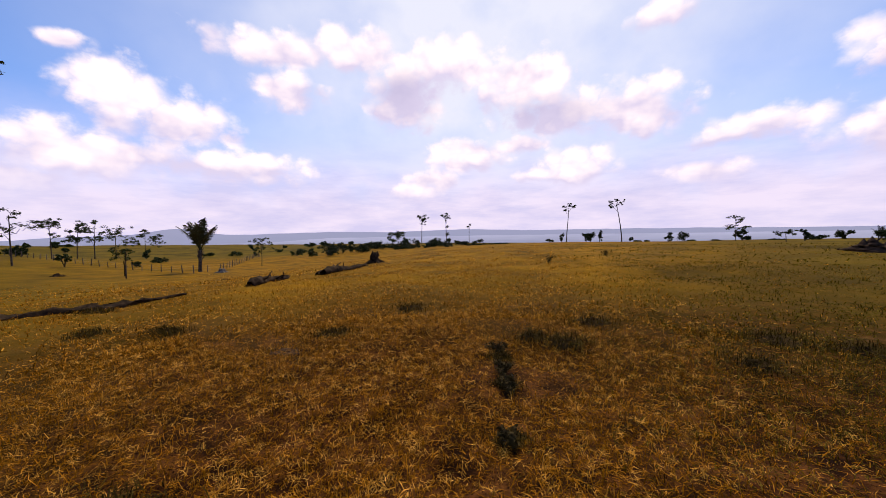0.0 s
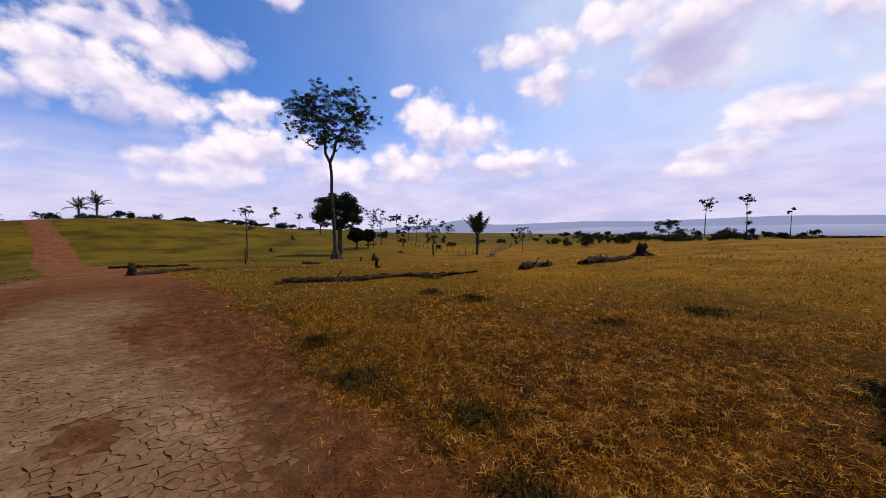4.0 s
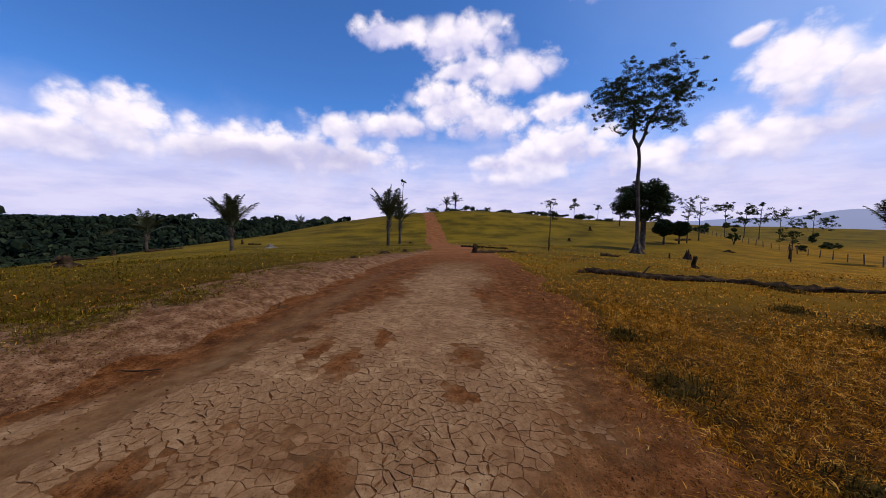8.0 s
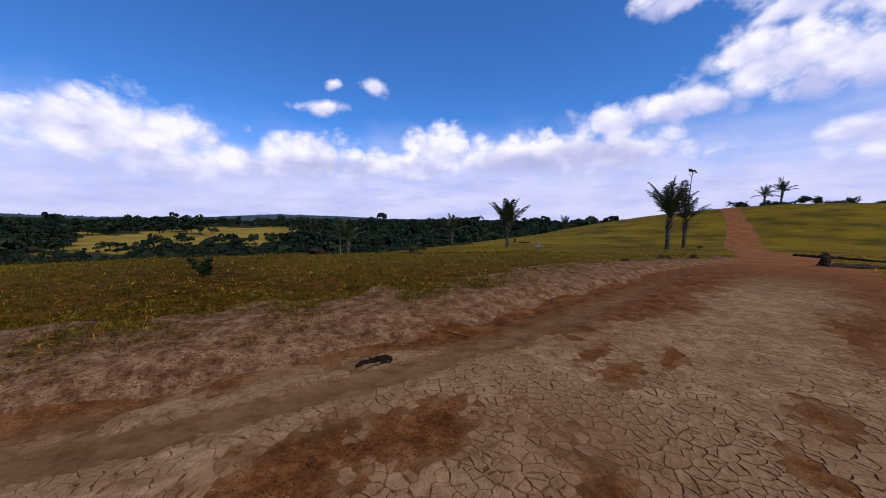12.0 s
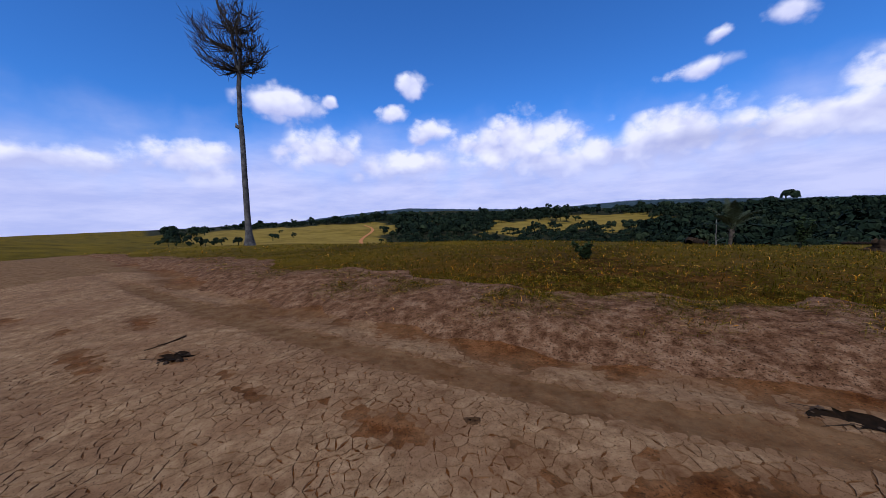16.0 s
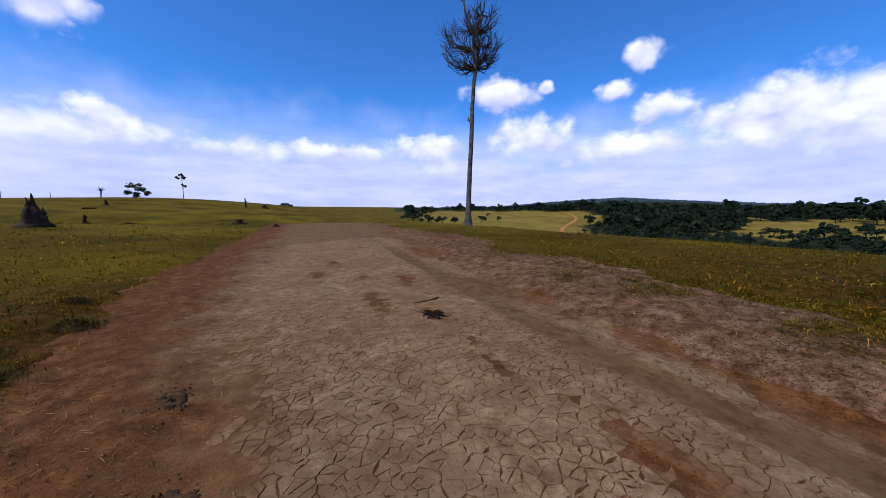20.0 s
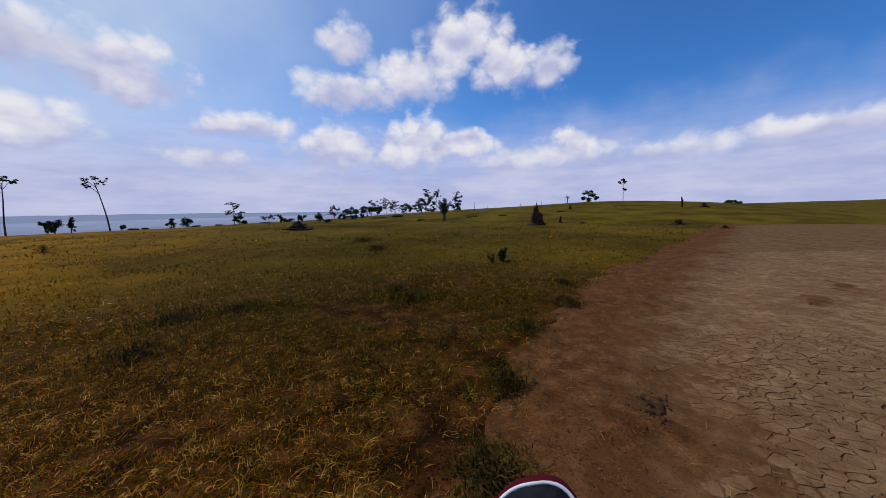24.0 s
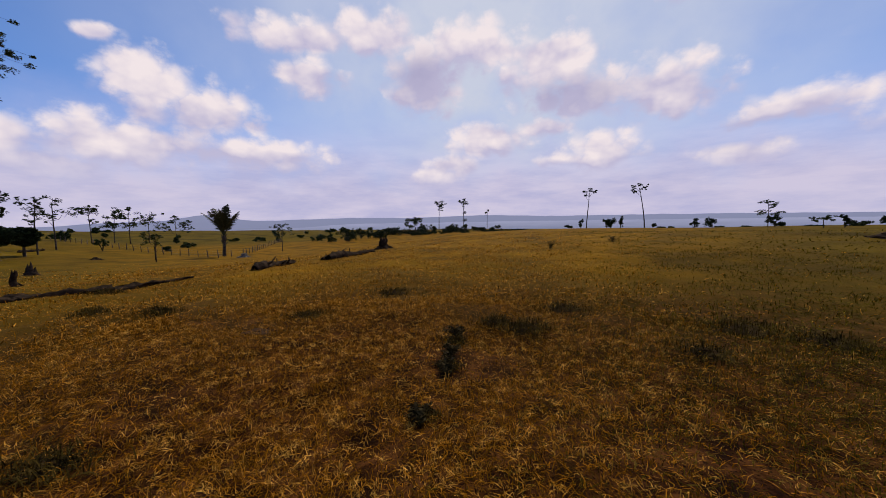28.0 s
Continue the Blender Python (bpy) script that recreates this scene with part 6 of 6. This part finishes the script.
def backpack(x, y, turn):
    """A tall full rucksack, made up in place of a parked motorcycle's top: a rounded dark body, broad red rim, white
    piping, coloured flashes.
    """
    t = thing("backpack", x, y, float(land(x, y)) - 0.01, "large dark backpack with red rim and white piping, standing in for a motorcycle's top", "backpack")
    t.matrix_basis = pose(x, y, float(land(x, y)) - 0.01, 0, 0, turn) @ Matrix.Rotation(radians(-36), 4, "X")
    red = material("red_nylon", [(0.045, 0.003, 0.008), (0.085, 0.006, 0.016)], 14, 0.6, 0.2, 200)
    white = material("white_piping", [(0.55, 0.55, 0.58), (0.7, 0.7, 0.72)], 20, 0.6, 0)
    dark = material("dark_nylon", [(0.008, 0.008, 0.012), (0.02, 0.02, 0.028)], 20, 0.7, 0.2, 200)
    blue = material("blue_panel", [(0.01, 0.02, 0.12), (0.02, 0.04, 0.2)], 14, 0.6, 0)
    redp = material("red_panel", [(0.3, 0.015, 0.015), (0.4, 0.03, 0.03)], 14, 0.6, 0)
    H, W, D = 0.78, 0.2, 0.13

    def outline(s, n=40):
        a = np.linspace(-0.5 * math.pi, 1.5 * math.pi, n, endpoint=False)
        w = np.sign(np.cos(a)) * np.abs(np.cos(a)) ** 0.75 * W * s
        h = H / 2 + np.sign(np.sin(a)) * np.abs(np.sin(a)) ** 0.7 * H / 2 * (1 - (1 - s) * 0.6)
        h = h + 0.06 * w / W * (h / H)
        return w, h

    def shell(levels, name, mat, parent=None):
        g, n = Geo(), 40
        rings = []
        for s, yy in levels:
            w, h = outline(s)
            rings.append(np.stack([w, np.full(n, yy), h], -1))
        v = np.vstack(rings + [[[0, levels[-1][1], H / 2]]])
        m_ = len(levels)
        i, j = np.meshgrid(np.arange(m_ - 1), np.arange(n), indexing="ij")
        k = (j + 1) % n
        g.add(v, np.stack([i * n + j, i * n + k, (i + 1) * n + k, (i + 1) * n + j], -1).reshape(-1, 4))
        g.f3.append(np.stack([(m_ - 1) * n + np.arange(n), (m_ - 1) * n + (np.arange(n) + 1) % n, np.full(n, m_ * n)], -1).astype(np.int32))
        return put(name, g.mesh(name, True), mat, parent or t)

    shell([(0.9, D), (1.0, D * 0.6), (1.0, -D * 0.55), (0.94, -D * 0.72)], "rim", red)
    body = shell([(0.93, -D * 0.7), (0.9, -D * 0.86), (0.6, -D * 1.08), (0.2, -D * 1.16)], "front_panel", dark)
    w, h = outline(0.945, 60)
    p = np.stack([np.append(w, w[0]), np.full(61, -D * 0.73), np.append(h, h[0])], -1)
    put("piping", Geo().tube(p, np.full(61, 0.007), 6).mesh("piping", True), white, t)
    for name, mat, cx, cz, sw, sh, lean in (("blue_flash", blue, -0.08, 0.6, 0.06, 0.13, 0.5), ("red_flash", redp, 0.06, 0.59, 0.06, 0.14, -0.1), ("pale_flash", white, -0.02, 0.55, 0.016, 0.13, 0.35), ("pale_flash", white, -0.12, 0.52, 0.018, 0.1, 0.6)):
        v = np.array([[cx - sw + lean * -sh, -D * 1.0, cz - sh], [cx + sw * 0.4 - lean * sh, -D * 1.02, cz - sh], [cx + sw + lean * sh * 0.6, -D * 0.97, cz + sh * 0.6], [cx - sw * 0.3 + lean * sh, -D * 0.93, cz + sh * 0.75]])
        v2 = v + [0, -0.012, 0]
        put(name, Geo().add(np.vstack([v, v2]), np.array([[4, 5, 6, 7], [0, 1, 5, 4], [1, 2, 6, 5], [2, 3, 7, 6], [3, 0, 4, 7]])).mesh(name), mat, body)


backpack(1.64, -0.1, -88)


# ---- grass ----
def blades(rng, x, y, z, length, width, flat):
    """Bent blades: a quad and a tip each."""
    n = len(x)
    a = rng.random(n) * 6.283
    el = np.radians(np.where(rng.random(n) < flat, rng.uniform(2, 25, n), rng.uniform(35, 85, n)))
    d = np.stack([np.cos(a) * np.cos(el), np.sin(a) * np.cos(el), np.sin(el)], -1)
    b = a + rng.normal(size=n) * 0.9
    d2 = np.stack([np.cos(b), np.sin(b), np.sin(el) * 0.4 - 0.25 * np.cos(el)], -1)
    d2 /= np.linalg.norm(d2, axis=1)[:, None]
    s = np.stack([-np.sin(a), np.cos(a), 0.3 * rng.normal(size=n)], -1) * (width / 2)[:, None]
    p = np.stack([x, y, z], -1)
    m_ = p + d * (length * 0.55)[:, None]
    tip = m_ + d2 * (length * 0.5)[:, None]
    v = np.stack([p - s, p + s, m_ + s * 0.8, m_ - s * 0.8, tip], 1).reshape(-1, 3)
    i = np.arange(n)[:, None] * 5
    return v, i + np.array([[0, 1, 2, 3]]), i + np.array([[3, 2, 4]])


def turf(x, y):
    """How thick the grass stands, 0 to 1."""
    d = across(x, y)
    n, s = road_edges(x)
    far = smooth(-24, -9, x) * smooth(25, 9, x)
    north = np.maximum(smooth(-0.45, 0.1, d - n + 0.25 * wave(x, y, 3.0, 64)), 0.1 * smooth(-1.2, 0.0, d - n))
    south = smooth(-0.3, 0.5, s - (1.5 * far + 0.1) - d)
    m = np.maximum(north, south)
    bare = smooth(-0.55, 0.15, wave(x, y, 2.2, 61) + 0.5 * wave(x, y, 0.7, 62) + 0.35)
    bank = (0.06 + 0.85 * smooth(0.45, 1.4, s - d)) * smooth(0, 0.6, s - d) * (wave(x, y, 3.0, 63) + 0.5 * wave(x, y, 9.0, 65) > -0.05)
    return np.maximum(m * (0.25 + 0.75 * bare), bank)


def grass_clump(x, y, w, h, seed):
    """A matted darker clump of grass, thick in the middle."""
    rng = np.random.default_rng(seed)
    z0 = float(land(x, y))
    t = thing("grass_clump", x, y, z0, "dark matted clump of coarse grass", "grass clump", "dark grass clumps")
    n = 520
    w = w * 1.2
    px, py = rng.normal(size=n) * w * 0.4, rng.normal(size=n) * w * 0.3
    z = land(px + x, py + y) - z0 - 0.008 + h * 0.38 * np.clip(1 - (px ** 2 + (py / 0.72) ** 2) / (0.55 * w) ** 2, 0, 1)
    v, f4, f3 = blades(rng, px, py, z, h * rng.uniform(0.6, 1.5, n), np.full(n, 0.009), 0.5)
    o = put("tuft", mesh_of("tuft", v, [f3, f4]), DARK_GRASS, t)
    o["kind"] = "stuff"
    a, b = np.meshgrid(np.linspace(0, 2 * np.pi, 26, endpoint=False), np.linspace(0, 1, 8), indexing="xy")
    rr = b * (1 + 0.2 * np.sin(a * 3 + seed) + 0.12 * np.sin(a * 7 + 2 * seed)) * w * 0.55
    mx, my = rr * np.cos(a), rr * np.sin(a) * 0.72
    mz = land(mx + x, my + y) - z0 + h * 0.42 * (1 - b ** 2) ** 1.5 - 0.03 * b + 0.02 * rng.normal(size=b.shape) * (1 - b)
    i_, j_ = np.meshgrid(np.arange(7), np.arange(26), indexing="ij")
    k_ = (j_ + 1) % 26
    put("hummock", mesh_of("hummock", np.stack([mx, my, mz], -1).reshape(-1, 3), [np.stack([i_ * 26 + j_, (i_ + 1) * 26 + j_, (i_ + 1) * 26 + k_, i_ * 26 + k_], -1).reshape(-1, 4)], True), MATTED, t)


for i, (x, y, w, h) in enumerate(((4.6, 5.5, 0.75, 0.17), (5.3, 5.0, 0.6, 0.16), (1.5, 5.6, 0.5, 0.16), (1.1, 5.8, 0.4, 0.14), (6.8, 2.4, 0.5, 0.14), (3.5, 4.6, 0.5, 0.12), (-5.0, 6.35, 0.35, 0.13), (-6.3, 6.3, 0.4, 0.13),
                                  (13.1, 6.6, 0.8, 0.2), (7.2, 2.9, 0.6, 0.15), (15.1, 8.4, 0.9, 0.2), (-2.1, 6.1, 0.5, 0.12), (0.5, 5.1, 0.16, 0.1), (0.4, 4.3, 0.16, 0.09), (0.25, 3.25, 0.14, 0.07), (2.4, 6.6, 0.6, 0.12), (-8.5, 8.5, 0.5, 0.14), (-1.0, 8.2, 0.6, 0.13))):
    grass_clump(x, y, w, h, 395 + i)


edge_rng = np.random.default_rng(515)
for i, x in enumerate((-5.4, -4.1, -3.0, -2.2, -1.1, 0.1, 0.9, 1.8, 2.7, 3.9, 5.2, 6.6)):
    mid, tilt = (float(q) for q in road_mid(x))
    n_edge = float(road_edges(x)[0]) + edge_rng.uniform(-0.05, 0.3)
    grass_clump(x - n_edge * tilt / math.sqrt(1 + tilt * tilt), mid + n_edge / math.sqrt(1 + tilt * tilt), edge_rng.uniform(0.25, 0.5), edge_rng.uniform(0.08, 0.12), 520 + i)
DARK_STRAW = material("old_straw", [(0.06, 0.03, 0.008), (0.15, 0.085, 0.025), (0.27, 0.17, 0.06)], 3, 0.9, 0, vary=0.5, island=True)
ground_cover()


def build_grass():
    rng = np.random.default_rng(471)
    for name, r0, r1, tufts, per, spread, ln, wd in (("grass_near", 1.2, 7.5, 44000, 6, 0.085, 0.085, 0.0046), ("grass_middle", 7.0, 18, 42000, 5, 0.12, 0.1, 0.011), ("grass_far", 18, 60, 23000, 4, 0.24, 0.12, 0.034)):
        r = np.sqrt(rng.uniform(r0 ** 2, r1 ** 2, tufts * 3)) if name == "grass_near" else r0 + (r1 - r0) * rng.random(tufts * 3) ** 1.25
        a = rng.random(tufts * 3) * 6.283
        x, y = -r * np.sin(a), r * np.cos(a)
        keep = np.nonzero(rng.random(len(x)) < turf(x, y))[0][:tufts]
        x, y = np.repeat(x[keep], per), np.repeat(y[keep], per)
        size = np.repeat(rng.uniform(0.6, 1.5, len(keep)), per)
        x, y = x + rng.normal(size=len(x)) * spread, y + rng.normal(size=len(y)) * spread
        dd = across(x, y)
        n_, s_ = road_edges(x)
        z = np.where((dd < n_) & (dd > s_), road_top(x, y), np.where((dd < s_) & (dd > s_ - 2.0), bank_top(x, y), land(x, y))) - 0.006
        L = ln * size * rng.uniform(0.6, 1.4, len(x))
        W = wd * rng.uniform(0.7, 1.4, len(x))
        green = rng.random(len(x)) < np.maximum(smooth(-1, 5, x - 0.25 * y), smooth(0, 1, -across(x, y))) * 0.9
        for mask, mat, label in ((~green, STRAW, "short dry straw-coloured pasture grass"), (green, GREENER, "short olive and straw pasture grass")):
            v, f4, f3 = blades(rng, x[mask], y[mask], z[mask], L[mask], W[mask], 0.82 if name == "grass_near" else 0.8)
            o = put(name, mesh_of(name, v, [f3, f4]), mat)
            tagged(o, label, "grass", kind="stuff")


build_grass()


# ---- dried mud plates of the road's crust, last ----
def clip_cell(site, others):
    """The cell of one site among its neighbours, as corner points."""
    x, y = site
    r = 0.3
    poly = [(x - r, y - r), (x + r, y - r), (x + r, y + r), (x - r, y + r)]
    for ox, oy in others:
        nx, ny = ox - x, oy - y
        c = (ox * ox + oy * oy - x * x - y * y) / 2
        out = []
        for i in range(len(poly)):
            p, q = poly[i], poly[(i + 1) % len(poly)]
            dp, dq = p[0] * nx + p[1] * ny - c, q[0] * nx + q[1] * ny - c
            if dp <= 0:
                out.append(p)
            if dp * dq < 0:
                t = dp / (dp - dq)
                out.append((p[0] + (q[0] - p[0]) * t, p[1] + (q[1] - p[1]) * t))
        poly = out
        if len(poly) < 3:
            return None
    return poly


def build_plates():
    rng = np.random.default_rng(481)
    sp = 0.068
    nx, ny = int(26 / sp), int(14 / sp)
    gx, gy = np.meshgrid(np.arange(nx), np.arange(ny), indexing="ij")
    sx = -12 + (gx + 0.5 * (gy % 2) + rng.uniform(-0.5, 0.5, gx.shape)) * sp
    sy = -10.5 + (gy + rng.uniform(-0.5, 0.5, gy.shape)) * sp
    cover = crust(sx, sy)
    take = rng.random(cover.shape) < smooth(0.22, 0.62, cover)
    top = road_top(sx, sy)
    slope_x, slope_y = (road_top(sx + 0.15, sy) - road_top(sx - 0.15, sy)) / 0.3, (road_top(sx, sy + 0.15) - road_top(sx, sy - 0.15)) / 0.3
    open_ = 0.2 + 1.0 * smooth(-0.5, 0.9, wave(sx, sy, 1.7, 59) + 0.6 * wave(sx, sy, 6.0, 60))
    alive = rng.random(sx.shape) < 0.64
    singles, rest, rest_worn = [], Geo(), []
    for i in range(3, nx - 3):
        for j in range(3, ny - 3):
            if not (take[i, j] and alive[i, j]):
                continue
            near = [(sx[a, b], sy[a, b]) for a in range(i - 3, i + 4) for b in range(j - 3, j + 4) if (a, b) != (i, j) and alive[a, b]]
            poly = clip_cell((sx[i, j], sy[i, j]), near)
            if poly is None or len(poly) < 3:
                continue
            P = np.array(poly)
            c = P.mean(0)
            # a jittered midpoint on each side makes the crack ragged
            if math.hypot(c[0], c[1]) < 6.5:
                M = (P + np.roll(P, -1, 0)) / 2 + rng.normal(size=P.shape) * 0.0075
                P = np.stack([P, M], 1).reshape(-1, 2)
            n = len(P)
            worn = 1 - cover[i, j]
            # hairline on some sides, wide on others
            gap = (0.0008 + 0.0065 * open_[i, j] * rng.random(n) ** 2 + 0.006 * worn * rng.random(n))[:, None]
            reach = np.linalg.norm(P - c, axis=1)[:, None]
            s0, s1 = 1 - gap / reach, 1 - (gap + 0.0016) / reach
            sl = np.array([slope_x[i, j], slope_y[i, j]])
            z0 = float(top[i, j] + sl @ (c - (sx[i, j], sy[i, j])))
            lift = 0.0015 + 0.0055 * max(0.0, 1 - 1.6 * worn) + 0.001 * rng.random()
            v = np.vstack([np.c_[(P - c) * s0, np.full(n, -0.012)], np.c_[(P - c) * s1, np.full(n, lift)], [[0, 0, lift + 0.0008]]])
            k = np.arange(n)
            kk = (k + 1) % n
            f4 = np.stack([k, kk, kk + n, k + n], -1)
            f3 = np.stack([k + n, kk + n, np.full(n, 2 * n)], -1)
            v[:, 2] += v[:, :2] @ sl
            # the stretch of road beside the standing place, plate by plate
            if -3.6 < c[0] < 1.2 and -2.6 < c[1] < 0.9 and math.hypot(c[0], c[1] + 0.4) > 0.5 and len(singles) < 300:
                singles.append((c, z0, v, f4, f3, worn))
            else:
                rest.add(v + [c[0], c[1], z0], f4)
                rest_worn.append(np.full(len(v), worn, dtype=np.float32))
                rest.f3.append((f3 + rest.n - len(v)).astype(np.int32))
    for c, z0, v, f4, f3, worn in singles:
        o = put("mud_plate", mesh_of("mud_plate", v, [f3, f4]), MUD, road, m=pose(c[0], c[1], z0))
        o.data.attributes.new("worn", "FLOAT", "POINT").data.foreach_set("value", np.full(len(v), worn, dtype=np.float32))
    o = put("mud_crust", rest.mesh("mud_crust"), MUD_REST, road)
    o.data.attributes.new("worn", "FLOAT", "POINT").data.foreach_set("value", np.concatenate(rest_worn))
    o["kind"] = "stuff"


MUD_REST = material("dried_mud_crust", CRUST_TONES, 6.0, 0.95, 0.8, 60, detail=13, grain=0.8, vary=0.06, span=0.13, island=True, coarse=(0.7, (0.14, 0.072, 0.036), 0.65), speck=(70, (0.045, 0.022, 0.01), 0.09))
for mt in (MUD, MUD_REST):
    blend_by(mt, "worn", ((0.075, 0.029, 0.01), (0.14, 0.066, 0.028)), 6.0)
build_plates()
